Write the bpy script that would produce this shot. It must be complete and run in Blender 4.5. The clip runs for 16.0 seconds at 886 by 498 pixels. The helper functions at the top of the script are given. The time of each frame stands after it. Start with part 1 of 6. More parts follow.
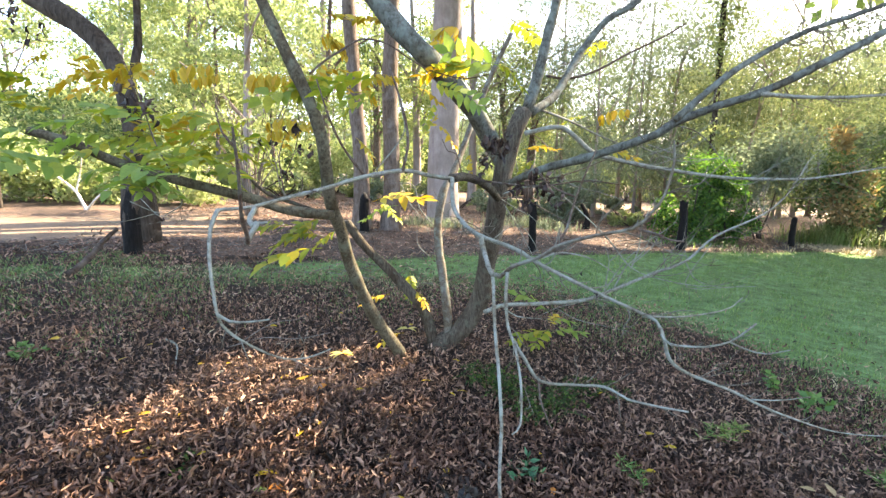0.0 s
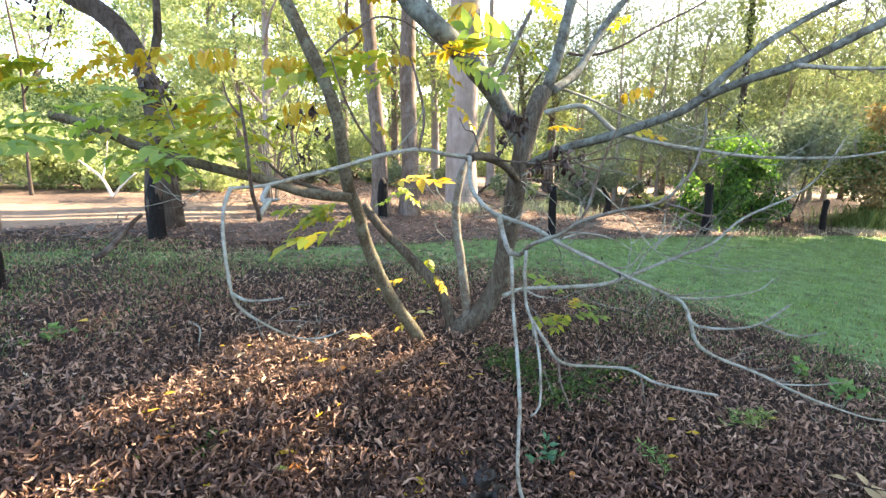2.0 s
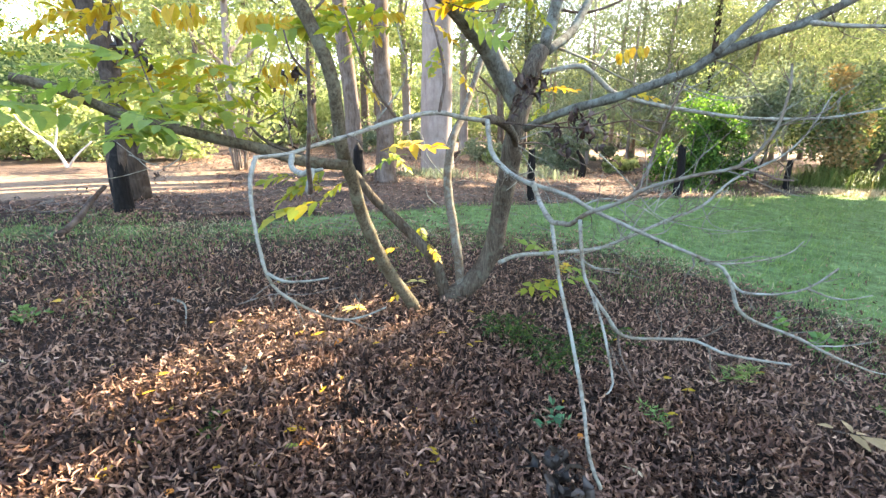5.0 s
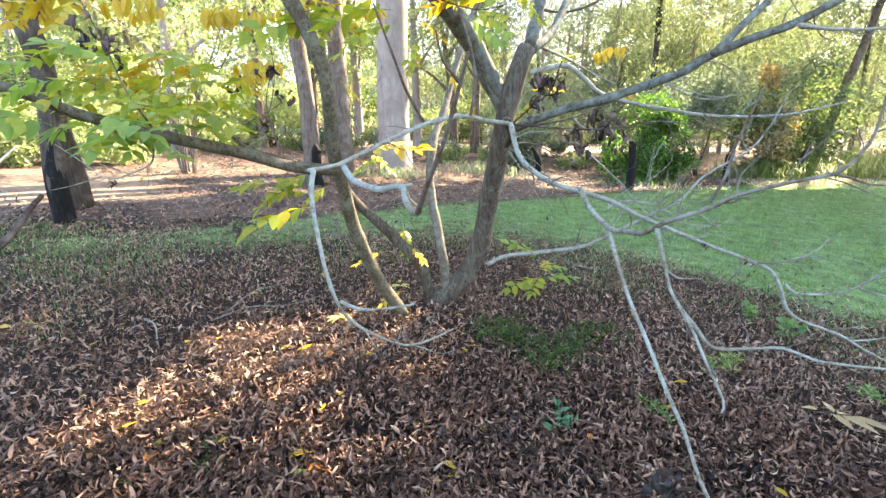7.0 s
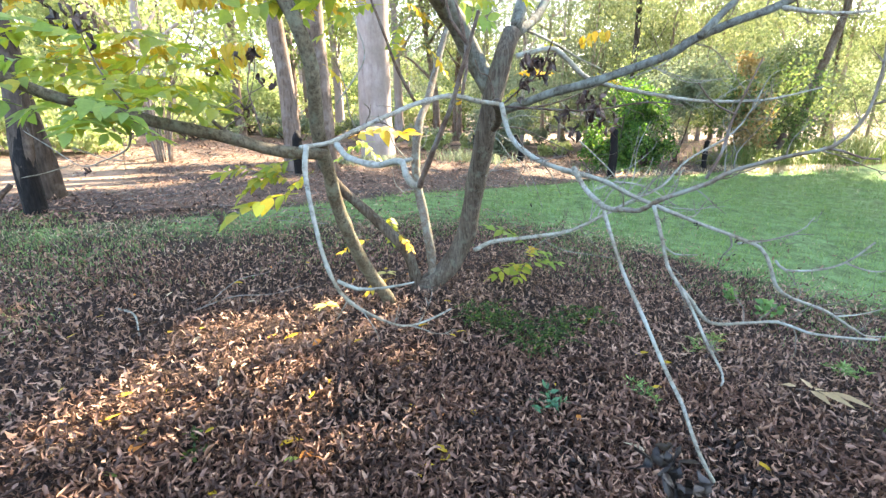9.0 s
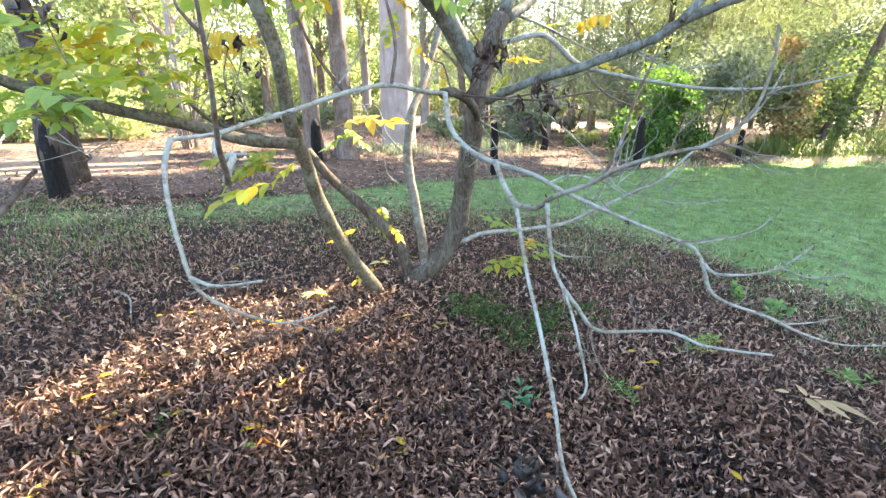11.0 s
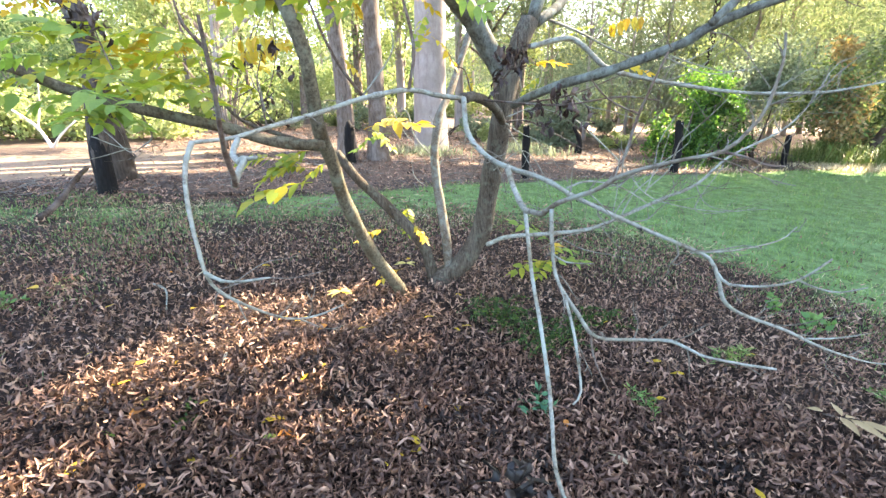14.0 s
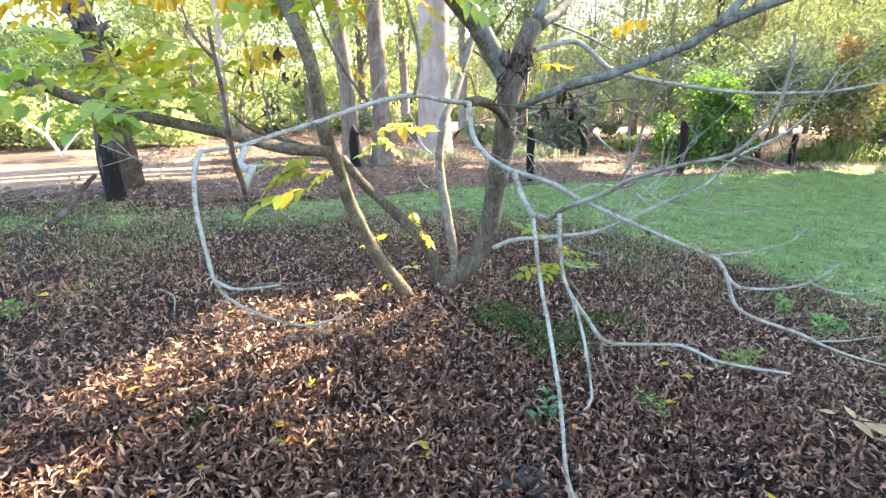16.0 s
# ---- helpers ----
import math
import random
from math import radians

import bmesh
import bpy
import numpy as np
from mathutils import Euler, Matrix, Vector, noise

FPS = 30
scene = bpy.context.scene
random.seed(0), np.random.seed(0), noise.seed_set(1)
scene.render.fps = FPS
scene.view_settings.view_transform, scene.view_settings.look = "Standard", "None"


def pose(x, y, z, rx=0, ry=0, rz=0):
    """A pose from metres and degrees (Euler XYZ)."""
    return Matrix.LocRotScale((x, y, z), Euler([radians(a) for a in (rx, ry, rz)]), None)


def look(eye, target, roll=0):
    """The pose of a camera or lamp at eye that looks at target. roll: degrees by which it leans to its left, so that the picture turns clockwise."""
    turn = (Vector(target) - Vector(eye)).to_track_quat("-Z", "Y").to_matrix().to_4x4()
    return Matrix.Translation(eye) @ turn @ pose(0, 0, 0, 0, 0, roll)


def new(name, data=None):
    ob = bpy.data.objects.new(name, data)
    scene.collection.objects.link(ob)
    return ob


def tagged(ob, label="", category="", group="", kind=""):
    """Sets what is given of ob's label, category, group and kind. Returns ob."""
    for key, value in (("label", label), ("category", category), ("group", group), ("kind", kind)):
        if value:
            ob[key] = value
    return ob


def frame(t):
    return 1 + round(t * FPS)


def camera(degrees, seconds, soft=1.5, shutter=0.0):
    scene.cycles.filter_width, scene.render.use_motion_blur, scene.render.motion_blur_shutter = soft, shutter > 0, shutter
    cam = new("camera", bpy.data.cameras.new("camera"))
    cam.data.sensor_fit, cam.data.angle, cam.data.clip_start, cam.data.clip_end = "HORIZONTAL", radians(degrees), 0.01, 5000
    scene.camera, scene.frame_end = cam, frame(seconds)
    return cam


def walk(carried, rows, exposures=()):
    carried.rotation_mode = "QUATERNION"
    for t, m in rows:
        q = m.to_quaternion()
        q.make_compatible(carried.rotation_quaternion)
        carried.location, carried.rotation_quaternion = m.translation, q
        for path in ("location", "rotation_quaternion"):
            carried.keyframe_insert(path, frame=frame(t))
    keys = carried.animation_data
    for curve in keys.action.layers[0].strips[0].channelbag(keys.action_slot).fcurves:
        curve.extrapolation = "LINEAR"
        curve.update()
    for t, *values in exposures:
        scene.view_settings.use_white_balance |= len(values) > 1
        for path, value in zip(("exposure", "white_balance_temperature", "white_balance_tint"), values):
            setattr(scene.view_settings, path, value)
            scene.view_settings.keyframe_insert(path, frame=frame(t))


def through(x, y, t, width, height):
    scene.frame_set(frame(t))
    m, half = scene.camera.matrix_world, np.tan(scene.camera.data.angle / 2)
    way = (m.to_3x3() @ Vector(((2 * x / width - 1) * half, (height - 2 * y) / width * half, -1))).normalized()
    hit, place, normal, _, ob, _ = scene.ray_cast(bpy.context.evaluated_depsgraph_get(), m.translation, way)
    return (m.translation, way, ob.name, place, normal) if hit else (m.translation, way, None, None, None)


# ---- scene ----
cam = camera(87.0, 16.0, soft=1.42)
ROWS = [
    (0, 0.000, 0.000, 1.500, -0.00, -9.66, -1.01),
    (0.5, 0.013, 0.017, 1.495, 0.95, -10.14, -0.84),
    (1, 0.013, 0.020, 1.473, 1.49, -10.80, -0.49),
    (1.5, 0.008, 0.020, 1.481, 2.09, -11.28, -0.40),
    (2, 0.005, 0.027, 1.478, 2.23, -11.45, -0.45),
    (2.5, 0.002, 0.039, 1.477, 1.87, -11.96, -0.78),
    (3, -0.010, 0.035, 1.478, 1.26, -12.79, -0.87),
    (3.5, -0.019, 0.031, 1.465, 0.31, -13.73, -0.83),
    (4, -0.007, 0.053, 1.468, 0.19, -14.64, -0.80),
    (4.2, -0.024, 0.052, 1.466, 0.22, -14.94, -0.58),
    (6.3, -0.362, 0.190, 1.495, -6.07, -15.87, 0.75),
    (6.5, -0.377, 0.191, 1.492, -6.58, -15.85, 0.71),
    (7, -0.391, 0.189, 1.493, -7.70, -15.88, 0.48),
    (7.5, -0.393, 0.187, 1.490, -8.86, -15.86, 0.36),
    (8, -0.392, 0.189, 1.488, -9.52, -15.94, 0.48),
    (8.5, -0.397, 0.190, 1.485, -10.06, -16.18, 0.57),
    (9, -0.417, 0.203, 1.470, -9.89, -17.24, 0.49),
    (9.2, -0.415, 0.199, 1.475, -9.79, -17.67, 0.34),
    (11.3, -0.102, 0.200, 1.473, -5.30, -18.95, 0.48),
    (11.5, -0.095, 0.199, 1.468, -4.89, -19.27, 0.40),
    (12, -0.093, 0.194, 1.463, -4.31, -19.83, 0.29),
    (12.5, -0.084, 0.182, 1.475, -3.78, -19.43, 0.35),
    (13, -0.074, 0.173, 1.481, -3.10, -18.94, 0.38),
    (13.5, -0.077, 0.176, 1.481, -2.54, -18.55, 0.29),
    (14, -0.082, 0.179, 1.481, -1.92, -18.34, 0.36),
    (14.5, -0.082, 0.179, 1.477, -1.51, -18.35, 0.56),
    (15, -0.082, 0.180, 1.483, -1.22, -18.33, 0.88),
    (15.5, -0.084, 0.181, 1.483, -1.40, -18.10, 1.00),
    (16, -0.087, 0.181, 1.485, -1.48, -17.94, 1.06),
]
EXPOSURE = [(0.0, 3.0, 7000.0, 12.0), (2.0, 3.14, 7000.0, 12.0), (4.0, 3.28, 7000.0, 12.0), (6.5, 3.47, 6950.0, 12.0), (11.5, 3.64, 6800.0, 12.0), (16.0, 3.64, 6850.0, 12.0)]
walk(cam, [(t, pose(x, y, z, 90 + pitch, lean, yaw)) for t, x, y, z, yaw, pitch, lean in ROWS], EXPOSURE)

# ---- light: late sun ahead to the right, above the canopy ----
SUN_EL, SUN_AZ = 40.0, 55.0          # degrees above the horizon, and clockwise from +y
SUN_DIR = Vector((math.sin(radians(SUN_AZ)) * math.cos(radians(SUN_EL)), math.cos(radians(SUN_AZ)) * math.cos(radians(SUN_EL)), math.sin(radians(SUN_EL))))
world = bpy.data.worlds.new("sky")
scene.world = world
world.use_nodes = True
wn = world.node_tree.nodes
sky = wn.new("ShaderNodeTexSky")
sky.sky_type, sky.sun_disc = "NISHITA", False
sky.sun_elevation, sky.sun_rotation = radians(SUN_EL), radians(SUN_AZ)
sky.air_density, sky.dust_density = 1.0, 2.0
world.node_tree.links.new(sky.outputs[0], wn["Background"].inputs[0])
wn["Background"].inputs[1].default_value = 0.15
sun = new("sun", bpy.data.lights.new("sun", "SUN"))
sun.data.energy, sun.data.angle, sun.data.color = 5.0, radians(0.6), (1.0, 0.85, 0.64)
sun.matrix_world = look(SUN_DIR * 60, (0, 0, 0))


# ---- materials ----
def material(name):
    m = bpy.data.materials.new(name)
    m.use_nodes = True
    nt = m.node_tree
    return m, nt, nt.nodes["Principled BSDF"]


def node(nt, kind, **inputs):
    n = nt.nodes.new(kind)
    for key, value in inputs.items():
        n.inputs[key.replace("_", " ")].default_value = value
    return n


def ramp(nt, fac, stops, interp="LINEAR"):
    r = nt.nodes.new("ShaderNodeValToRGB")
    r.color_ramp.interpolation = interp
    els = r.color_ramp.elements
    while len(els) < len(stops):
        els.new(0.5)
    for e, (p, c) in zip(els, stops):
        e.position, e.color = p, (*c, 1)
    nt.links.new(fac, r.inputs[0])
    return r.outputs[0]


def mix(nt, fac, a, b, mode="MIX"):
    n = nt.nodes.new("ShaderNodeMix")
    n.data_type, n.blend_type = "RGBA", mode
    for i, v in ((0, fac), (6, a), (7, b)):
        if isinstance(v, (int, float)):
            n.inputs[i].default_value = v
        elif isinstance(v, tuple):
            n.inputs[i].default_value = (*v, 1)
        else:
            nt.links.new(v, n.inputs[i])
    return n.outputs[2]


def tex(nt, scale, detail=4, stretch=None, rough=0.6, vec=None):
    n = node(nt, "ShaderNodeTexNoise", Scale=scale, Detail=detail, Roughness=rough)
    c = nt.nodes.new("ShaderNodeTexCoord").outputs["Object"] if vec is None else vec
    if stretch:
        mp = nt.nodes.new("ShaderNodeMapping")
        mp.inputs["Scale"].default_value = stretch
        nt.links.new(c, mp.inputs[0])
        c = mp.outputs[0]
    nt.links.new(c, n.inputs["Vector"])
    return n.outputs["Fac"]


def bump(nt, bsdf, height, strength, dist):
    b = node(nt, "ShaderNodeBump", Strength=strength, Distance=dist)
    nt.links.new(height, b.inputs["Height"])
    nt.links.new(b.outputs[0], bsdf.inputs["Normal"])


def bark(name, dark, mid, pale, lichen, amount, stretch=(1, 1, 0.25), scale=60, depth=0.006, stain=(0.6, 0.5, 0.4)):
    """Bark: broad stains, fine furrows along the stem, and soft blotches of lichen."""
    m, nt, b = material(name)
    grain = tex(nt, scale, 7, stretch, 0.7)
    broad = tex(nt, scale * 0.12, 4, stretch, 0.55)
    blot = tex(nt, scale * 0.22, 6, None, 0.62)
    col = ramp(nt, grain, [(0.30, dark), (0.46, mid), (0.72, pale)])
    col = mix(nt, ramp(nt, broad, [(0.36, (1, 1, 1)), (0.62, (0, 0, 0))]), col, mix(nt, 1.0, col, stain, "MULTIPLY"))
    spots = ramp(nt, blot, [(0.60 - 0.3 * amount, (0, 0, 0)), (0.80 - 0.3 * amount, (0.85, 0.85, 0.85))])
    fine = tex(nt, scale * 2.5, 3)
    lich = mix(nt, fine, tuple(v * 0.7 for v in lichen), tuple(v * 1.15 for v in lichen))
    nt.links.new(mix(nt, spots, col, lich), b.inputs["Base Color"])
    b.inputs["Roughness"].default_value = 0.88
    b.inputs["Specular IOR Level"].default_value = 0.2
    bump(nt, b, grain, 0.8, depth)
    return m


def leafy(name, stops, through=0.45, gloss=0.5, drift=None, single=False, glow=(1.0, 1.0, 0.55)):
    """Thin leaf: colour varies from leaf to leaf; part of the light passes through."""
    m, nt, b = material(name)
    vary = nt.nodes.new("ShaderNodeObjectInfo").outputs["Random"] if single else nt.nodes.new("ShaderNodeNewGeometry").outputs["Random Per Island"]
    col = ramp(nt, vary, stops)
    vein = tex(nt, 60, 3)
    col = mix(nt, ramp(nt, vein, [(0.3, (0.0, 0.0, 0.0)), (0.7, (0.35, 0.35, 0.35))]), col, tuple(0.6 * v for v in stops[0][1]))
    if drift:  # colour, and how many patches to a metre
        patch = ramp(nt, tex(nt, drift[1], 4), [(0.38, (0, 0, 0)), (0.66, (0.6, 0.6, 0.6))])
        col = mix(nt, patch, col, drift[0])
    nt.links.new(col, b.inputs["Base Color"])
    b.inputs["Roughness"].default_value = gloss
    b.inputs["Specular IOR Level"].default_value = 0.3
    tr = nt.nodes.new("ShaderNodeBsdfTranslucent")
    warm = mix(nt, 1.0, col, glow, "MULTIPLY")
    nt.links.new(warm, tr.inputs[0])
    ms = nt.nodes.new("ShaderNodeMixShader")
    ms.inputs[0].default_value = through
    nt.links.new(b.outputs[0], ms.inputs[1])
    nt.links.new(tr.outputs[0], ms.inputs[2])
    nt.links.new(ms.outputs[0], nt.nodes["Material Output"].inputs[0])
    return m


M_STEM = bark("stem_bark", (0.010, 0.008, 0.006), (0.07, 0.058, 0.044), (0.15, 0.13, 0.102), (0.12, 0.125, 0.096), 0.25, (1, 1, 0.12), 85, 0.01, (0.55, 0.48, 0.42))
M_LEFT = bark("olive_stem_bark", (0.018, 0.014, 0.009), (0.085, 0.072, 0.047), (0.165, 0.148, 0.105), (0.14, 0.15, 0.105), 0.3, (1, 1, 0.8), 75, 0.005, (0.5, 0.42, 0.33))
M_UPPER = bark("upper_bark", (0.015, 0.014, 0.011), (0.078, 0.079, 0.067), (0.15, 0.156, 0.138), (0.155, 0.174, 0.15), 0.48, (1, 1, 0.6), 70, 0.004, (0.62, 0.55, 0.47))
M_PALE = bark("pale_branch_bark", (0.055, 0.048, 0.038), (0.175, 0.174, 0.15), (0.29, 0.30, 0.265), (0.235, 0.26, 0.225), 0.5, (1, 1, 1), 95, 0.002, (0.66, 0.58, 0.48))
M_MID = bark("grey_brown_branch_bark", (0.045, 0.036, 0.028), (0.115, 0.10, 0.08), (0.19, 0.18, 0.15), (0.19, 0.205, 0.175), 0.4, (1, 1, 1), 90, 0.0015, (0.7, 0.6, 0.5))
M_TWIG = bark("brown_twig_bark", (0.03, 0.02, 0.016), (0.09, 0.065, 0.052), (0.16, 0.125, 0.105), (0.15, 0.155, 0.135), 0.3, (1, 1, 1), 140, 0.001)
M_GUM = bark("smooth_gum_bark", (0.20, 0.165, 0.155), (0.29, 0.25, 0.24), (0.38, 0.335, 0.325), (0.23, 0.19, 0.17), 0.5, (1, 1, 0.35), 9, 0.006, (0.78, 0.70, 0.64))
M_ROUGH = bark("rough_gum_bark", (0.010, 0.008, 0.006), (0.05, 0.039, 0.031), (0.105, 0.084, 0.07), (0.12, 0.10, 0.085), 0.3, (1, 1, 0.22), 24, 0.02)
M_SLIM = bark("slim_trunk_bark", (0.045, 0.034, 0.028), (0.135, 0.105, 0.09), (0.235, 0.19, 0.165), (0.20, 0.165, 0.145), 0.4, (1, 1, 0.22), 26, 0.012)
M_CHAR = bark("charred_wood", (0.002, 0.002, 0.002), (0.006, 0.0055, 0.006), (0.016, 0.015, 0.015), (0.03, 0.027, 0.025), 0.05, (1, 1, 0.15), 40, 0.012)
M_GREY = bark("weathered_wood", (0.06, 0.052, 0.046), (0.16, 0.145, 0.13), (0.27, 0.25, 0.23), (0.2, 0.2, 0.18), 0.3, (1, 1, 0.3), 50, 0.006)
M_BLEACH = bark("bleached_wood", (0.45, 0.40, 0.36), (0.62, 0.57, 0.52), (0.72, 0.68, 0.62), (0.6, 0.58, 0.52), 0.3, (1, 1, 0.3), 50, 0.004)
# the ramp's near-black end also paints the shade of deeper leaf layers
M_LITTER = leafy("dry_leaf_litter", [(0.0, (0.004, 0.003, 0.002)), (0.36, (0.026, 0.014, 0.010)), (0.6, (0.165, 0.092, 0.063)), (0.83, (0.36, 0.21, 0.143)), (1.0, (0.52, 0.335, 0.222))], 0.08, 0.6, ((0.16, 0.08, 0.05), 2.2))
# brightened copy of the litter: light on leaf tops seen at a low angle
M_LITTER_LIT = leafy("lit_leaf_litter", [(0.0, (0.008, 0.005, 0.004)), (0.32, (0.045, 0.026, 0.018)), (0.6, (0.20, 0.118, 0.08)), (0.85, (0.37, 0.23, 0.158)), (1.0, (0.52, 0.35, 0.24))], 0.08, 0.6, ((0.17, 0.09, 0.058), 2.2))
M_WEED = leafy("weed_leaf", [(0.0, (0.075, 0.165, 0.055)), (0.6, (0.12, 0.235, 0.075)), (1.0, (0.19, 0.31, 0.10))], 0.45)
M_YELLOW = leafy("yellow_leaf", [(0.0, (0.50, 0.28, 0.02)), (0.5, (0.56, 0.38, 0.03)), (1.0, (0.45, 0.41, 0.06))], 0.42)
M_LIME = leafy("lime_leaf", [(0.0, (0.20, 0.28, 0.04)), (0.6, (0.32, 0.36, 0.045)), (1.0, (0.52, 0.44, 0.045))], 0.58)
M_GREEN = leafy("green_leaf", [(0.0, (0.16, 0.265, 0.06)), (0.6, (0.235, 0.345, 0.075)), (1.0, (0.34, 0.41, 0.085))], 0.58)
M_DEAD = leafy("withered_leaf", [(0.0, (0.014, 0.008, 0.007)), (0.6, (0.05, 0.029, 0.024)), (1.0, (0.13, 0.085, 0.066))], 0.08, single=True)
M_ASH = leafy("ashen_leaf", [(0.0, (0.010, 0.008, 0.007)), (0.7, (0.036, 0.029, 0.025)), (1.0, (0.075, 0.063, 0.056))], 0.1, single=True)
M_TAN = leafy("tan_leaf", [(0.0, (0.27, 0.195, 0.10)), (1.0, (0.36, 0.27, 0.145))], 0.2, single=True)
M_FADED = leafy("faded_yellow_leaf", [(0.0, (0.46, 0.38, 0.11)), (1.0, (0.54, 0.47, 0.16))], 0.3, single=True)
M_ORANGE = leafy("orange_leaf", [(0.0, (0.5, 0.17, 0.03)), (1.0, (0.6, 0.25, 0.05))], 0.3)
M_STRAW = leafy("pale_dry_leaf", [(0.0, (0.5, 0.4, 0.26)), (1.0, (0.62, 0.53, 0.36))], 0.2)
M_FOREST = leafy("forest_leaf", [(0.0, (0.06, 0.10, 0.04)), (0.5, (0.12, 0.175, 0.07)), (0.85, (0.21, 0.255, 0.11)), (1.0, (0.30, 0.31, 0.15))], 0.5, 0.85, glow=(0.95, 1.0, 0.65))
# lighter than the forest leaf: sunlight on the foliage is put into its colour
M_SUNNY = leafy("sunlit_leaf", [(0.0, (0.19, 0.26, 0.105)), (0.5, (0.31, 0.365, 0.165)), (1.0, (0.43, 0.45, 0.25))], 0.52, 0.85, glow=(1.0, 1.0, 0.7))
M_OLIVE = leafy("olive_leaf", [(0.0, (0.13, 0.165, 0.11)), (0.6, (0.19, 0.23, 0.155)), (1.0, (0.27, 0.30, 0.21))], 0.42, 0.9, glow=(0.95, 1.0, 0.82))
M_WATTLE = leafy("wattle_leaf", [(0.0, (0.11, 0.15, 0.075)), (0.5, (0.18, 0.22, 0.115)), (1.0, (0.32, 0.345, 0.19))], 0.5, 0.9, glow=(1.0, 1.0, 0.75))
M_MAUVE = leafy("mauve_leaf", [(0.0, (0.06, 0.045, 0.045)), (0.6, (0.13, 0.10, 0.095)), (1.0, (0.22, 0.20, 0.13))], 0.35)
M_BUSH = leafy("bush_leaf", [(0.0, (0.03, 0.08, 0.02)), (0.5, (0.07, 0.17, 0.035)), (1.0, (0.19, 0.33, 0.06))], 0.5)
M_RUSSET = leafy("russet_leaf", [(0.0, (0.24, 0.19, 0.10)), (0.5, (0.34, 0.27, 0.14)), (1.0, (0.50, 0.31, 0.15))], 0.4)
M_GRASS = leafy("grass_blade", [(0.0, (0.07, 0.145, 0.05)), (0.6, (0.145, 0.255, 0.085)), (0.92, (0.23, 0.34, 0.12)), (1.0, (0.42, 0.38, 0.2))], 0.4, 0.5, ((0.20, 0.31, 0.10), 0.9))
M_DULL = leafy("dull_grass_blade", [(0.0, (0.085, 0.155, 0.055)), (0.7, (0.17, 0.26, 0.095)), (1.0, (0.36, 0.35, 0.19))], 0.4)
M_REED = leafy("reed_blade", [(0.0, (0.10, 0.18, 0.05)), (0.7, (0.22, 0.29, 0.09)), (1.0, (0.42, 0.40, 0.2))], 0.4)
M_FERN = leafy("fern_leaf", [(0.0, (0.016, 0.04, 0.009)), (0.7, (0.045, 0.09, 0.018)), (1.0, (0.14, 0.20, 0.035))], 0.35)
M_SPROUT = leafy("seedling_leaf", [(0.0, (0.03, 0.10, 0.05)), (1.0, (0.09, 0.20, 0.10))], 0.35)


def ground_material():
    """Bare dark soil, turf, bark mulch and a pale dirt drive, by place, with ragged borders."""
    m, nt, b = material("ground_soil")
    pos = nt.nodes.new("ShaderNodeNewGeometry").outputs["Position"]
    zone = nt.nodes.new("ShaderNodeAttribute")
    zone.attribute_name = "zone"
    sep = nt.nodes.new("ShaderNodeSeparateColor")
    nt.links.new(zone.outputs["Color"], sep.inputs[0])
    fine, mid, big = tex(nt, 45, 6, vec=pos), tex(nt, 5, 6, vec=pos, rough=0.7), tex(nt, 1.1, 4, vec=pos)
    soil = ramp(nt, fine, [(0.3, (0.008, 0.006, 0.005)), (0.55, (0.03, 0.019, 0.014)), (0.75, (0.09, 0.055, 0.04))])
    turf = mix(nt, ramp(nt, mid, [(0.38, (0, 0, 0)), (0.62, (1, 1, 1))]), ramp(nt, fine, [(0.3, (0.035, 0.055, 0.022)), (0.7, (0.11, 0.165, 0.062))]), ramp(nt, fine, [(0.3, (0.085, 0.165, 0.058)), (0.7, (0.20, 0.315, 0.12))]))
    mulch = mix(nt, ramp(nt, big, [(0.4, (0, 0, 0)), (0.62, (1, 1, 1))]), ramp(nt, fine, [(0.3, (0.015, 0.011, 0.009)), (0.7, (0.12, 0.088, 0.072))]), ramp(nt, fine, [(0.3, (0.04, 0.027, 0.02)), (0.7, (0.23, 0.158, 0.118))]))
    dirt = mix(nt, big, ramp(nt, mid, [(0.3, (0.13, 0.093, 0.066)), (0.7, (0.27, 0.205, 0.148))]), ramp(nt, fine, [(0.3, (0.095, 0.066, 0.047)), (0.7, (0.26, 0.19, 0.135))]))

    def edge(channel):
        a = node(nt, "ShaderNodeMath")
        a.operation = "ADD"
        s = node(nt, "ShaderNodeMath")
        s.operation = "SUBTRACT"
        nt.links.new(mid, s.inputs[0])
        s.inputs[1].default_value = 0.5
        nt.links.new(sep.outputs[channel], a.inputs[0])
        nt.links.new(s.outputs[0], a.inputs[1])
        return ramp(nt, a.outputs[0], [(0.3, (0, 0, 0)), (0.75, (1, 1, 1))])

    col = mix(nt, edge(0), soil, turf)
    col = mix(nt, edge(1), col, mulch)
    col = mix(nt, edge(2), col, dirt)
    nt.links.new(col, b.inputs["Base Color"])
    b.inputs["Roughness"].default_value = 0.95
    b.inputs["Specular IOR Level"].default_value = 0.15
    bump(nt, b, fine, 0.9, 0.03)
    return m


M_GROUND = ground_material()


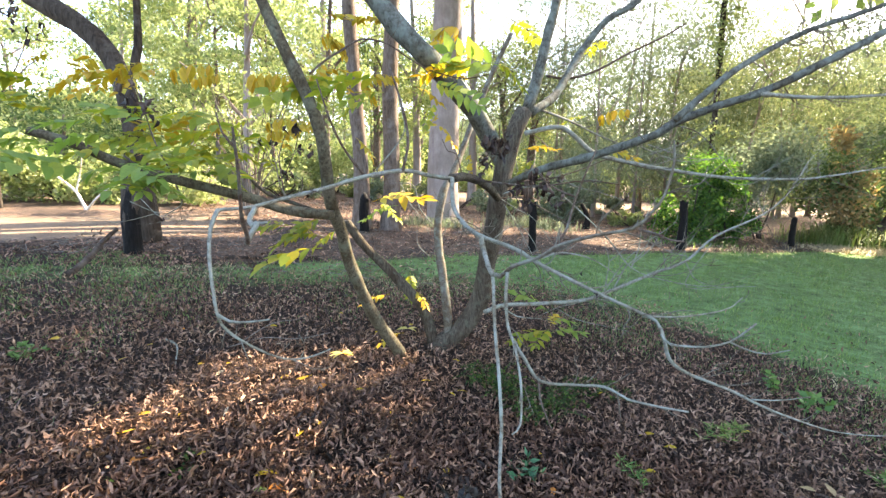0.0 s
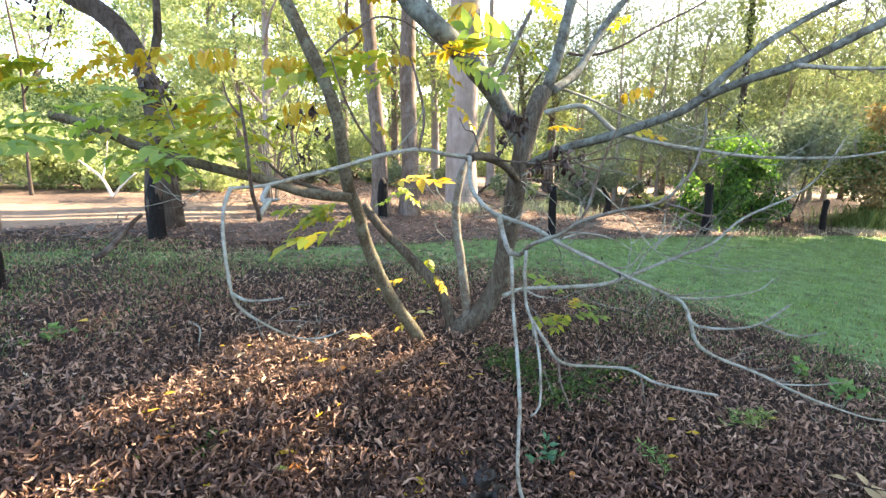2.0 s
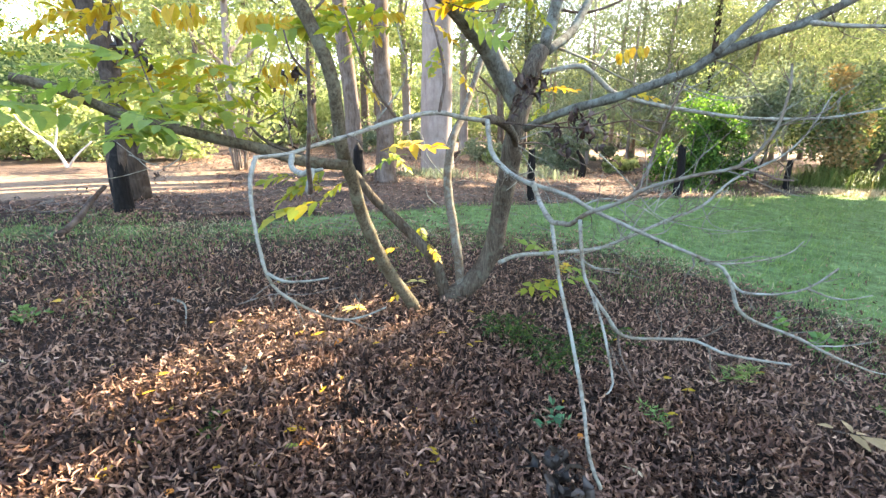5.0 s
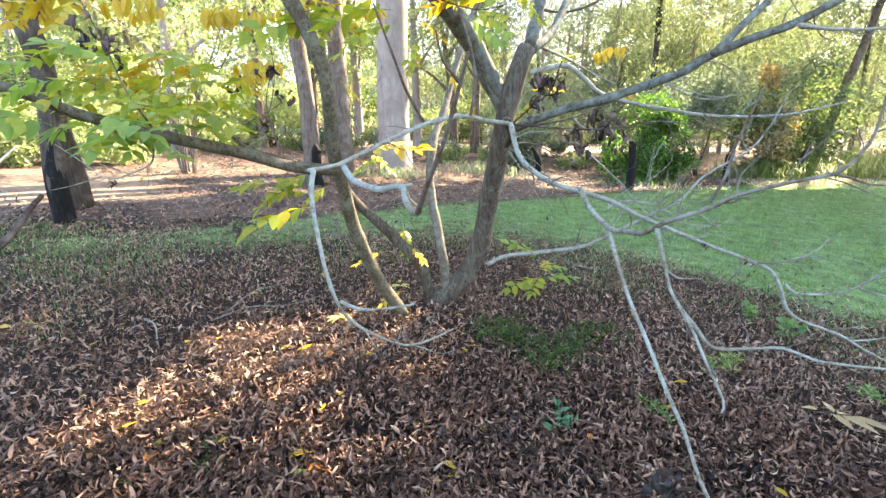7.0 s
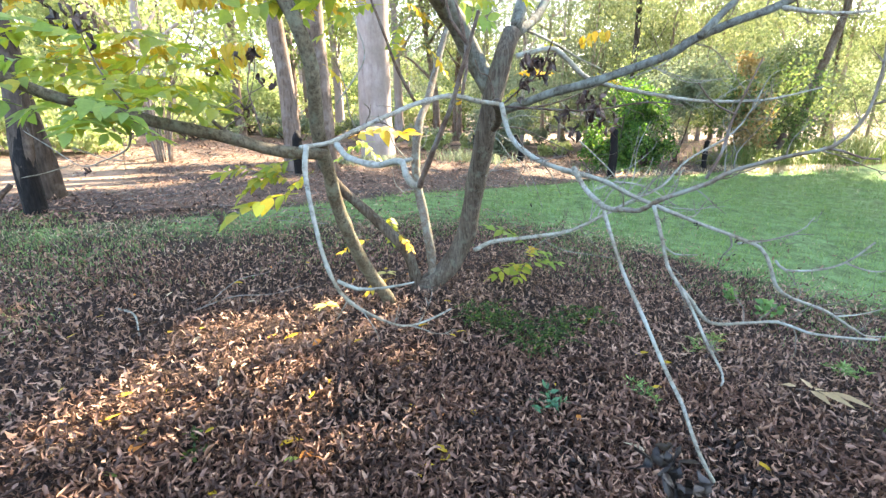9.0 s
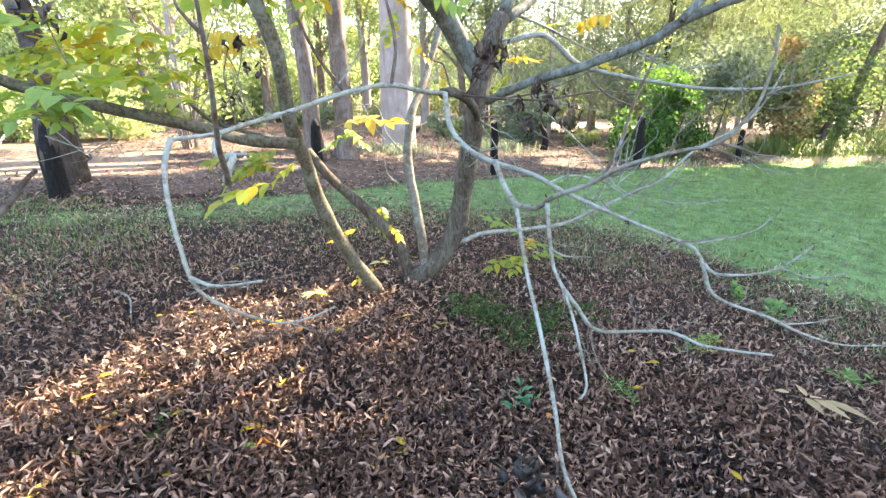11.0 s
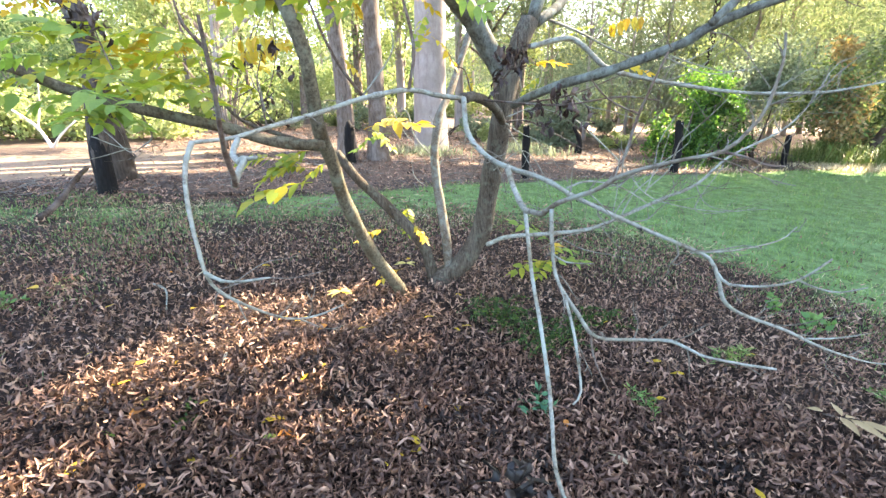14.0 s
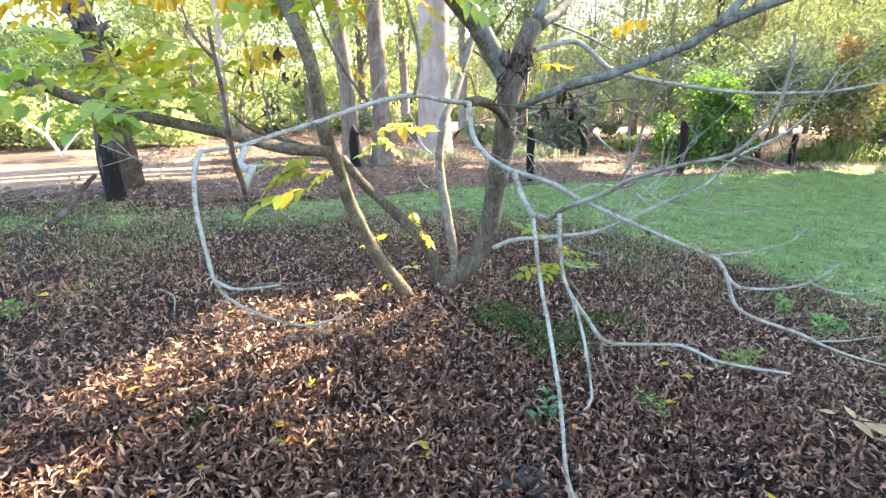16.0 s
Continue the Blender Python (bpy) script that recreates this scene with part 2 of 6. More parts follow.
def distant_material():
    """Far foliage: mottled greens, paled to paint in haze, that let the low sun through."""
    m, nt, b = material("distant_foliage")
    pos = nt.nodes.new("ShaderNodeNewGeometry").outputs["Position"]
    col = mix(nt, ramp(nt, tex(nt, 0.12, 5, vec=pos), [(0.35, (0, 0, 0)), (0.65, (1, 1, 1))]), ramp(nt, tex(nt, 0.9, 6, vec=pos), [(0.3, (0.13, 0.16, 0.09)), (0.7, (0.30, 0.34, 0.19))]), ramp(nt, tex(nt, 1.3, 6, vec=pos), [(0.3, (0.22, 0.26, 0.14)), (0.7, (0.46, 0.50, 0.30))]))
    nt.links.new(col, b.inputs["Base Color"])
    b.inputs["Roughness"].default_value = 1.0
    tr = nt.nodes.new("ShaderNodeBsdfTranslucent")
    nt.links.new(col, tr.inputs[0])
    ms = nt.nodes.new("ShaderNodeMixShader")
    ms.inputs[0].default_value = 0.5
    nt.links.new(b.outputs[0], ms.inputs[1])
    nt.links.new(tr.outputs[0], ms.inputs[2])
    nt.links.new(ms.outputs[0], nt.nodes["Material Output"].inputs[0])
    return m


M_DISTANT = distant_material()


# ---- the lie of the land ----
def land(x, y):
    """Height of the ground: it falls to the right, rises a little ahead, and rolls gently."""
    x, y = np.asarray(x, float), np.asarray(y, float)
    z = -0.0746 * 9 * np.tanh(x / 9) + 0.0119 * 14 * np.tanh(y / 14)
    z = z + 0.012 * np.sin(2.1 * x + 0.7) * np.sin(1.7 * y + 1.1) + 0.006 * np.sin(5.3 * x + 2) * np.sin(4.7 * y)
    mound = 0.10 * np.exp(-(((x + 0.08) / 0.55) ** 2 + ((y - 3.36) / 0.5) ** 2))
    return z + mound


def smooth(v, a, b):
    u = np.clip((v - a) / (b - a), 0, 1)
    return u * u * (3 - 2 * u)


def lawn(x, y):
    """1 on the mown grass, 0 off it."""
    front = np.interp(x, [-6, -3.6, -2.8, -1.7, 0.2, 1.6, 2.7, 3.2, 3.6, 5], [4.0, 4.5, 5.0, 5.1, 5.9, 5.6, 4.9, 4.0, 3.3, 2.0])
    back = np.interp(x, [-6, -3.4, -2, 0.25, 2.4, 5.4, 8.9, 20], [4.6, 5.5, 6.2, 7.8, 8.9, 10.4, 11.6, 13.5])
    return smooth(y, front - 1.1, front + 1.2) * (1 - smooth(y, back - 0.3, back + 0.3)) * (0.62 + 0.2 * smooth(x, -3.4, -1.6) + 0.18 * smooth(x, 0.4, 2.4))


def drive(x, y):
    """1 on the dirt drive that comes in from one side and leads away, and on the road it meets."""
    front = np.interp(x, [-14, -8, -6, -4.6, -3.2, -2], [1.5, 4.6, 6.0, 7.2, 8.4, 10.5])
    back = np.interp(x, [-14, -9, -6.5, -5, -4.2, -2], [5.0, 7.4, 8.9, 10.4, 12.5, 17])
    lane = smooth(y, front - 0.35, front + 0.35) * (1 - smooth(y, back - 0.5, back + 0.5))
    lane = lane * (1 - smooth(x + 0.25 * (y - 8), -4.8, -3.0))
    return np.maximum(lane, smooth(y, 24.0, 24.6) * (1 - smooth(y, 29.0, 30.0)))


def fast_mesh(name, co, faces):
    """A mesh from a vertex array and an array of triangles or quads."""
    me = bpy.data.meshes.new(name)
    n, k = faces.shape
    me.vertices.add(len(co))
    me.vertices.foreach_set("co", np.asarray(co, np.float32).ravel())
    me.loops.add(n * k)
    me.loops.foreach_set("vertex_index", faces.astype(np.int32).ravel())
    me.polygons.add(n)
    me.polygons.foreach_set("loop_start", np.arange(0, n * k, k, dtype=np.int32))
    me.polygons.foreach_set("loop_total", np.full(n, k, np.int32))
    me.update(calc_edges=True)
    return me


def put(name, me, mat, parent=None, label="", smooth_faces=True):
    """One object on a mesh, under a thing or part where one is given."""
    me.materials.append(mat)
    if smooth_faces:
        me.polygons.foreach_set("use_smooth", np.ones(len(me.polygons), bool))
    ob = new(name, me)
    ob.parent = parent
    return tagged(ob, label=label)


def build_ground():
    def axis(lo, hi, near, fine):
        a = [near[0]]
        step = fine
        while a[0] > lo:
            a.insert(0, a[0] - step)
            step *= 1.12
        a += list(np.arange(near[0] + fine, near[1], fine))
        step = fine
        while a[-1] < hi:
            a.append(a[-1] + step)
            step *= 1.12
        return np.array(a)

    xs, ys = axis(-400, 400, (-8, 10), 0.15), axis(-300, 600, (-1, 14), 0.15)
    gx, gy = np.meshgrid(xs, ys)
    gx, gy = gx.ravel(), gy.ravel()
    co = np.stack([gx, gy, land(gx, gy)], 1)
    i = (np.arange(len(ys) - 1)[:, None] * len(xs) + np.arange(len(xs) - 1)).ravel()
    me = fast_mesh("ground", co, np.stack([i, i + 1, i + 1 + len(xs), i + len(xs)], 1))
    lw, dr = lawn(gx, gy), drive(gx, gy)
    mulch = (1 - lw) * (1 - dr) * smooth(gy, 5.0, 7.5)
    col = np.stack([lw, mulch, dr, np.ones_like(lw)], 1)
    att = me.color_attributes.new("zone", "FLOAT_COLOR", "POINT")
    att.data.foreach_set("color", col.astype(np.float32).ravel())
    ob = put("ground", me, M_GROUND)
    return tagged(ob, "sloping ground of soil, mown turf, bark mulch and dirt drive", "ground", kind="structure")


build_ground()


# ---- tubes for stems, limbs and twigs ----
def spline(points, step):
    """Points along a smooth curve through the given ones, about step apart, with their place along it from 0 to 1."""
    p = [Vector(q) for q in points]
    p = [2 * p[0] - p[1]] + p + [2 * p[-1] - p[-2]]
    out = []
    for a, b, c, d in zip(p, p[1:], p[2:], p[3:]):
        n = max(2, int((c - b).length / step + 0.5))
        for k in range(n):
            t = k / n
            out.append(0.5 * (2 * b + (c - a) * t + (2 * a - 5 * b + 4 * c - d) * t * t + (3 * b - a - 3 * c + d) * t ** 3))
    out.append(p[-2])
    return out


def tube(points, r0, r1, sides=8, step=None, rough=0.08, seed=0, knots=0.0, flare=0.0, power=1.0):
    """A tapering, slightly crooked round stem as vertices and quads, closed at both ends by a small cone."""
    line = spline(points, step or max(0.015, 2.2 * (r0 + r1) / 2))
    n = len(line)
    t0 = (line[1] - line[0]).normalized()
    side = t0.orthogonal().normalized()
    verts, faces = [], []
    for i, c in enumerate(line):
        t = (line[min(i + 1, n - 1)] - line[max(i - 1, 0)]).normalized()
        side = (side - t * side.dot(t)).normalized()
        up = t.cross(side)
        u = i / (n - 1)
        r = r0 + (r1 - r0) * u ** power
        r *= 1 + flare * max(0.0, 1 - u * 6) ** 2
        r *= 1 + knots * max(0.0, noise.noise(c * (0.16 / r0 * 2.0) + Vector((seed, 0, 0)))) ** 2 * 4
        for k in range(sides):
            a = math.tau * k / sides
            d = side * math.cos(a) + up * math.sin(a)
            w = 1 + rough * noise.noise(c * (0.35 / max(r0, 0.004)) + d * 1.3 + Vector((0, seed * 3.1, 0)))
            verts.append(c + d * r * w)
    for i in range(n - 1):
        for k in range(sides):
            a, b = i * sides + k, i * sides + (k + 1) % sides
            faces.append((a, b, b + sides, a + sides))
    verts += [line[0] - t0 * r0 * 0.3, line[-1] + t * r1 * 0.6]
    e = len(verts)
    for k in range(sides):
        faces.append(((k + 1) % sides, k, e - 2))
        faces.append(((n - 1) * sides + k, (n - 1) * sides + (k + 1) % sides, e - 1))
    return verts, faces


def limb(name, parent, mat, points, r0, r1, label="", **kw):
    v, f = tube(points, r0, r1, **kw)
    me = bpy.data.meshes.new(name)
    me.from_pydata(v, [], f)
    return put(name, me, mat, parent, label)


def thing(name, at, label, category, group="", kind=""):
    ob = new(name)
    ob.empty_display_size = 0.2
    ob.location = at
    return tagged(ob, label, category, group, kind)


def under(ob, parent):
    """Hang a part under its thing without moving it."""
    ob.parent = parent
    ob.matrix_parent_inverse = Matrix.Translation(parent.location).inverted()
    return ob


# ---- the many-stemmed tree ----
tree = thing("tree", (0.0, 3.45, float(land(0, 3.45))), "small many-stemmed tree, half bare, with yellowing compound leaves", "tree")
SEED = [0]


def stem(name, mat, r0, r1, *points, twigs=0, **kw):
    """A part of the tree along the given points, with a few short side twigs."""
    SEED[0] += 1
    ob = under(limb(name, None, mat, points, r0, r1, seed=SEED[0], **kw), tree)
    rng = np.random.default_rng(SEED[0])
    line = spline(points, 0.02)
    long = sum((b - a).length for a, b in zip(line, line[1:]))
    for _ in range(round(twigs * 1.5)):
        k = min(max(int(len(line) * rng.uniform(0.2, 0.97)), 1), len(line) - 2)
        way = (line[k + 1] - line[k - 1]).normalized()
        out = way.orthogonal().normalized()
        out.rotate(Matrix.Rotation(rng.uniform(0, math.tau), 3, way))
        reach = min(0.42, 0.18 * long) * rng.uniform(0.35, 1.3)
        pts = [line[k]]
        head = (way * 0.7 + out * 0.7).normalized()
        for _ in range(4):
            head = (head + Vector(rng.normal(0, 0.26, 3)) + Vector((0, 0, 0.06))).normalized()
            pts.append(pts[-1] + head * reach * 0.25)
        thin = max(0.0013, min(0.0032, r0 * 0.25))
        v, f = tube(pts, thin, thin * 0.45, sides=5, step=0.03, knots=0.2, seed=SEED[0])
        for at in rng.choice([1, 2, 3], rng.integers(1, 3), replace=False):  # short spurs on the twig
            side = (head.cross(Vector(rng.normal(0, 1, 3))).normalized() * 0.8 + head * 0.6) * reach * rng.uniform(0.15, 0.35)
            sv, sf = tube([pts[at], pts[at] + side * 0.5, pts[at] + side + Vector((0, 0, 0.15 * reach))], thin * 0.65, thin * 0.35, sides=4, step=0.03, seed=SEED[0])
            f += [tuple(q + len(v) for q in face) for face in sf]
            v += sv
        me = bpy.data.meshes.new("twig")
        me.from_pydata(v, [], f)
        under(put("twig", me, M_MID if mat in (M_PALE, M_UPPER) else mat), tree)
    return ob


stem("stem", M_STEM, 0.078, 0.053, (-0.020, 3.460, -0.060), (-0.016, 3.452, 0.136), (0.143, 3.433, 0.270), (0.278, 3.405, 0.497), (0.326, 3.335, 0.775), (0.354, 3.225, 1.081), (0.373, 3.134, 1.322), (0.408, 3.091, 1.545), (0.453, 3.079, 1.741), (0.516, 3.125, 1.881), sides=16, step=0.04, rough=0.22, knots=0.06, flare=0.3)
stem("stem", M_LEFT, 0.042, 0.022, (-0.262, 3.280, 0.020), (-0.292, 3.190, 0.200), (-0.372, 3.080, 0.375), (-0.450, 2.960, 0.562), (-0.513, 2.870, 0.764), (-0.565, 2.770, 0.965), (-0.580, 2.685, 1.130), (-0.608, 2.547, 1.308), (-0.603, 2.442, 1.490), (-0.607, 2.373, 1.656), (-0.659, 2.350, 1.826), (-0.787, 2.394, 2.080), (-0.895, 2.431, 2.294), (-1.100, 2.500, 2.750), (-1.200, 2.600, 3.300), sides=16, step=0.03, rough=0.12, knots=0.08, flare=0.15)
stem("stem", M_STEM, 0.048, 0.028, (-0.010, 3.460, 0.020), (-0.060, 3.454, 0.204), (-0.136, 3.425, 0.461), (-0.340, 3.394, 0.707), (-0.494, 3.364, 0.872), (-0.593, 3.326, 0.989), (-0.680, 3.320, 1.120), sides=16, step=0.04, rough=0.22, knots=0.06, flare=0.3)
stem("stem", M_MID, 0.036, 0.0171, (0.060, 3.440, 0.200), (0.054, 3.454, 0.388), (0.019, 3.497, 0.645), (-0.020, 3.553, 0.899), (-0.032, 3.582, 1.071), (0.007, 3.661, 1.328), (0.095, 3.786, 1.503), (0.172, 3.920, 1.710), (0.303, 4.069, 2.067), (0.439, 4.124, 2.397), (0.554, 4.164, 2.633), sides=12, step=0.05, rough=0.18, knots=0.08, twigs=7)
stem("limb", M_UPPER, 0.0649, 0.0472, (0.406, 3.172, 1.564), (0.286, 3.153, 1.733), (0.175, 3.055, 1.891), (0.045, 2.896, 1.998), (-0.115, 2.671, 2.117), (-0.255, 2.694, 2.251), (-0.380, 2.719, 2.399), (-0.750, 2.850, 2.850), sides=12, step=0.05, rough=0.18, knots=0.08)
stem("limb", M_UPPER, 0.036, 0.024, (0.536, 3.137, 1.883), (0.607, 3.219, 2.099), (0.676, 3.269, 2.393), (0.728, 3.306, 2.614), (0.820, 3.400, 3.300), sides=12, step=0.05, rough=0.18, knots=0.08)
stem("limb", M_UPPER, 0.03, 0.01875, (0.581, 3.222, 1.883), (0.785, 3.404, 2.041), (1.008, 3.636, 2.381), (1.192, 3.674, 2.610), (1.418, 3.699, 2.757), (1.750, 3.750, 3.200), sides=12, step=0.05, rough=0.18, knots=0.08, twigs=8)
stem("limb", M_UPPER, 0.023, 0.0138, (0.416, 2.978, 1.420), (0.554, 2.638, 1.511), (0.771, 2.446, 1.583), (1.023, 2.311, 1.685), (1.090, 2.269, 1.738), (1.259, 2.230, 1.810), (1.446, 2.210, 1.873), (1.659, 2.207, 1.981), (1.981, 2.235, 2.149), (2.500, 2.300, 2.450), sides=10, step=0.03, rough=0.2, knots=0.12, twigs=12)
stem("limb", M_UPPER, 0.0156, 0.0084, (1.025, 2.137, 1.736), (1.245, 2.184, 1.921), (1.496, 2.323, 2.065), (1.707, 2.340, 2.174), (2.072, 2.361, 2.303), (2.600, 2.400, 2.500), sides=10, step=0.03, rough=0.2, knots=0.12, twigs=8)
stem("branch", M_PALE, 0.0096, 0.0064, (1.380, 2.107, 1.846), (1.624, 2.203, 1.853), (1.943, 2.341, 1.878), (2.243, 2.470, 1.914), sides=10, step=0.03, rough=0.2, knots=0.12, twigs=7)
stem("branch", M_PALE, 0.016, 0.0064, (0.512, 3.019, 1.734), (0.714, 3.044, 1.778), (0.804, 3.038, 1.744), (0.955, 3.036, 1.624), (1.179, 3.141, 1.577), (1.554, 3.290, 1.528), (2.113, 3.489, 1.477), (2.719, 3.687, 1.475), (3.077, 3.805, 1.497), (3.794, 4.061, 1.587), sides=10, step=0.03, rough=0.2, knots=0.12, twigs=16)
stem("branch", M_PALE, 0.0096, 0.0048, (0.624, 3.258, 1.917), (0.893, 3.393, 1.850), (1.139, 3.514, 1.766), (1.339, 3.592, 1.709), sides=10, step=0.03, rough=0.2, knots=0.12, twigs=4)
stem("limb", M_LEFT, 0.02736, 0.01872, (-0.574, 2.460, 1.250), (-0.788, 2.387, 1.282), (-0.960, 2.322, 1.346), (-1.093, 2.256, 1.388), (-1.243, 2.192, 1.432), (-1.477, 2.126, 1.512), (-1.571, 2.091, 1.566), (-1.668, 2.065, 1.604), (-1.771, 2.048, 1.631), sides=12, step=0.05, rough=0.18, knots=0.08)
stem("limb", M_STEM, 0.016, 0.008, (-0.798, 3.106, 1.196), (-0.954, 3.077, 1.257), (-1.104, 3.046, 1.313), (-1.172, 2.988, 1.371), (-1.203, 2.931, 1.434), sides=10, step=0.03, rough=0.2, knots=0.12)
stem("limb", M_STEM, 0.0225, 0.0165, (0.330, 2.825, 1.339), (0.251, 2.467, 1.403), (0.177, 2.223, 1.446), (0.090, 1.960, 1.472), (0.034, 1.752, 1.468), sides=10, step=0.03, rough=0.2, knots=0.12)
stem("branch", M_PALE, 0.00816, 0.00408, (0.034, 1.735, 1.468), (-0.048, 1.696, 1.478), (-0.135, 1.645, 1.494), (-0.254, 1.540, 1.473), (-0.363, 1.415, 1.436), (-0.430, 1.261, 1.415), (-0.475, 1.170, 1.400), (-0.523, 1.087, 1.398), sides=7, step=0.02, rough=0.2, knots=0.15, twigs=4)
stem("branch", M_PALE, 0.00464, 0.00174, (-0.509, 1.059, 1.401), (-0.512, 1.029, 1.368), (-0.504, 0.996, 1.310), (-0.489, 0.974, 1.228), (-0.463, 0.948, 1.168), (-0.418, 0.970, 1.116), (-0.359, 1.010, 1.068), (-0.310, 1.041, 1.058), (-0.257, 1.044, 1.079), sides=7, step=0.02, rough=0.2, knots=0.15, twigs=4)
stem("twig", M_PALE, 0.0036, 0.0016, (-0.466, 0.937, 1.195), (-0.435, 0.926, 1.183), (-0.392, 0.914, 1.186), (-0.345, 0.904, 1.196), sides=7, step=0.02, rough=0.2, knots=0.15)
stem("twig", M_PALE, 0.0062, 0.0046, (-0.462, 1.149, 1.397), (-0.439, 1.060, 1.381), (-0.395, 0.970, 1.377), (-0.368, 0.920, 1.388), (-0.357, 0.893, 1.388), (-0.356, 0.866, 1.376), (-0.350, 0.832, 1.366), (-0.343, 0.815, 1.366), sides=7, step=0.012, rough=0.2, knots=0.15)
stem("twig", M_PALE, 0.0042, 0.003, (-0.368, 0.920, 1.388), (-0.354, 0.910, 1.389), (-0.342, 0.906, 1.392), sides=7, step=0.012, rough=0.3, knots=0.3)
stem("twig", M_TWIG, 0.0042, 0.0018, (-0.343, 0.815, 1.366), (-0.339, 0.805, 1.380), (-0.331, 0.769, 1.416), (-0.318, 0.737, 1.459), (-0.310, 0.716, 1.495), (-0.304, 0.697, 1.526), (-0.299, 0.680, 1.554), sides=7, step=0.02, rough=0.2, knots=0.2)
stem("twig", M_TWIG, 0.0022, 0.001, (-0.304, 0.697, 1.526), (-0.322, 0.697, 1.548), (-0.329, 0.697, 1.576), sides=6, step=0.02)
stem("twig", M_TWIG, 0.0048, 0.0032, (-0.130, 1.537, 1.495), (-0.115, 1.549, 1.589), (-0.134, 1.554, 1.695), (-0.176, 1.575, 1.819), sides=7, step=0.02, rough=0.2, knots=0.15)
stem("twig", M_TWIG, 0.0048, 0.0024, (-0.257, 1.562, 1.472), (-0.310, 1.501, 1.556), (-0.344, 1.462, 1.638), (-0.389, 1.483, 1.764), sides=7, step=0.02, rough=0.2, knots=0.15)
stem("branch", M_PALE, 0.00864, 0.00432, (0.033, 1.706, 1.469), (0.039, 1.621, 1.376), (0.070, 1.535, 1.327), (0.122, 1.445, 1.297), (0.216, 1.371, 1.272), (0.293, 1.325, 1.231), (0.423, 1.260, 1.175), (0.516, 1.209, 1.139), (0.556, 1.195, 1.122), sides=7, step=0.02, rough=0.2, knots=0.15, twigs=9)
stem("twig", M_PALE, 0.0048, 0.0015, (0.516, 1.209, 1.139), (0.570, 1.185, 1.115), (0.582, 1.158, 1.077), (0.593, 1.141, 1.029), (0.640, 1.139, 0.992), (0.761, 1.147, 0.943), (0.858, 1.171, 0.892), (1.014, 1.243, 0.813), (1.277, 1.379, 0.692), (1.436, 1.377, 0.682), (1.54, 1.40, 0.69), sides=7, step=0.02, rough=0.2, knots=0.15, twigs=6)
stem("twig", M_PALE, 0.003375, 0.00225, (0.553, 1.117, 1.103), (0.573, 1.104, 1.082), (0.648, 1.087, 1.083), (0.700, 1.067, 1.107), (0.741, 1.051, 1.156), sides=7, step=0.02, rough=0.2, knots=0.15, twigs=6)
stem("twig", M_PALE, 0.0024, 0.0012, (0.698, 1.070, 1.103), (0.730, 1.054, 1.090), (0.768, 1.041, 1.086), (0.817, 1.034, 1.099), sides=7, step=0.02, rough=0.2, knots=0.15)
stem("twig", M_PALE, 0.0032, 0.0016, (0.562, 1.247, 1.108), (0.701, 1.289, 1.096), (0.843, 1.327, 1.109), (0.897, 1.344, 1.140), sides=7, step=0.02, rough=0.2, knots=0.15, twigs=4)
stem("twig", M_PALE, 0.0024, 0.0012, (0.836, 1.165, 0.907), (0.912, 1.164, 0.907), (0.995, 1.166, 0.917), sides=7, step=0.02, rough=0.2, knots=0.15)
stem("branch", M_PALE, 0.0066, 0.0054, (0.111, 1.317, 1.315), (0.120, 1.270, 1.272), (0.127, 1.175, 1.242), (0.135, 1.119, 1.247), (0.139, 1.080, 1.254), sides=7, step=0.02, rough=0.2, knots=0.15)
stem("branch", M_MID, 0.0054, 0.00186, (0.135, 1.119, 1.247), (0.140, 1.060, 1.258), (0.158, 1.015, 1.290), (0.213, 0.975, 1.322), (0.241, 0.944, 1.351), (0.300, 0.901, 1.379), (0.361, 0.875, 1.397), (0.392, 0.868, 1.431), (0.413, 0.872, 1.462), (0.429, 0.881, 1.523), (0.425, 0.882, 1.560), sides=7, step=0.02, rough=0.2, knots=0.15, twigs=9)
stem("twig", M_TWIG, 0.0024, 0.0016, (0.386, 0.914, 1.391), (0.414, 0.899, 1.385), (0.436, 0.883, 1.375), (0.457, 0.870, 1.374), sides=7, step=0.02, rough=0.2, knots=0.15)
stem("twig", M_TWIG, 0.0032, 0.0016, (0.248, 1.017, 1.326), (0.273, 1.017, 1.375), (0.288, 1.021, 1.437), (0.304, 1.017, 1.489), (0.325, 1.015, 1.546), sides=7, step=0.02, rough=0.2, knots=0.15)
stem("twig", M_TWIG, 0.002, 0.0012, (0.286, 1.014, 1.447), (0.247, 1.013, 1.462), (0.220, 1.013, 1.480), (0.199, 1.014, 1.503), sides=7, step=0.02, rough=0.2, knots=0.15)
stem("branch", M_PALE, 0.00459, 0.00324, (0.135, 1.203, 1.242), (0.135, 1.166, 1.199), (0.133, 1.079, 1.114), (0.134, 0.987, 1.044), (0.131, 0.896, 0.979), (0.122, 0.834, 0.954), (0.116, 0.773, 0.905), (0.129, 0.744, 0.866), sides=7, step=0.02, rough=0.2, knots=0.15)
stem("twig", M_PALE, 0.0042, 0.001625, (0.150, 1.030, 1.276), (0.142, 0.985, 1.230), (0.144, 0.955, 1.174), (0.154, 0.935, 1.147), (0.160, 0.897, 1.113), (0.161, 0.853, 1.072), (0.150, 0.790, 1.041), (0.132, 0.769, 1.034), sides=7, step=0.02, rough=0.2, knots=0.15, twigs=4)
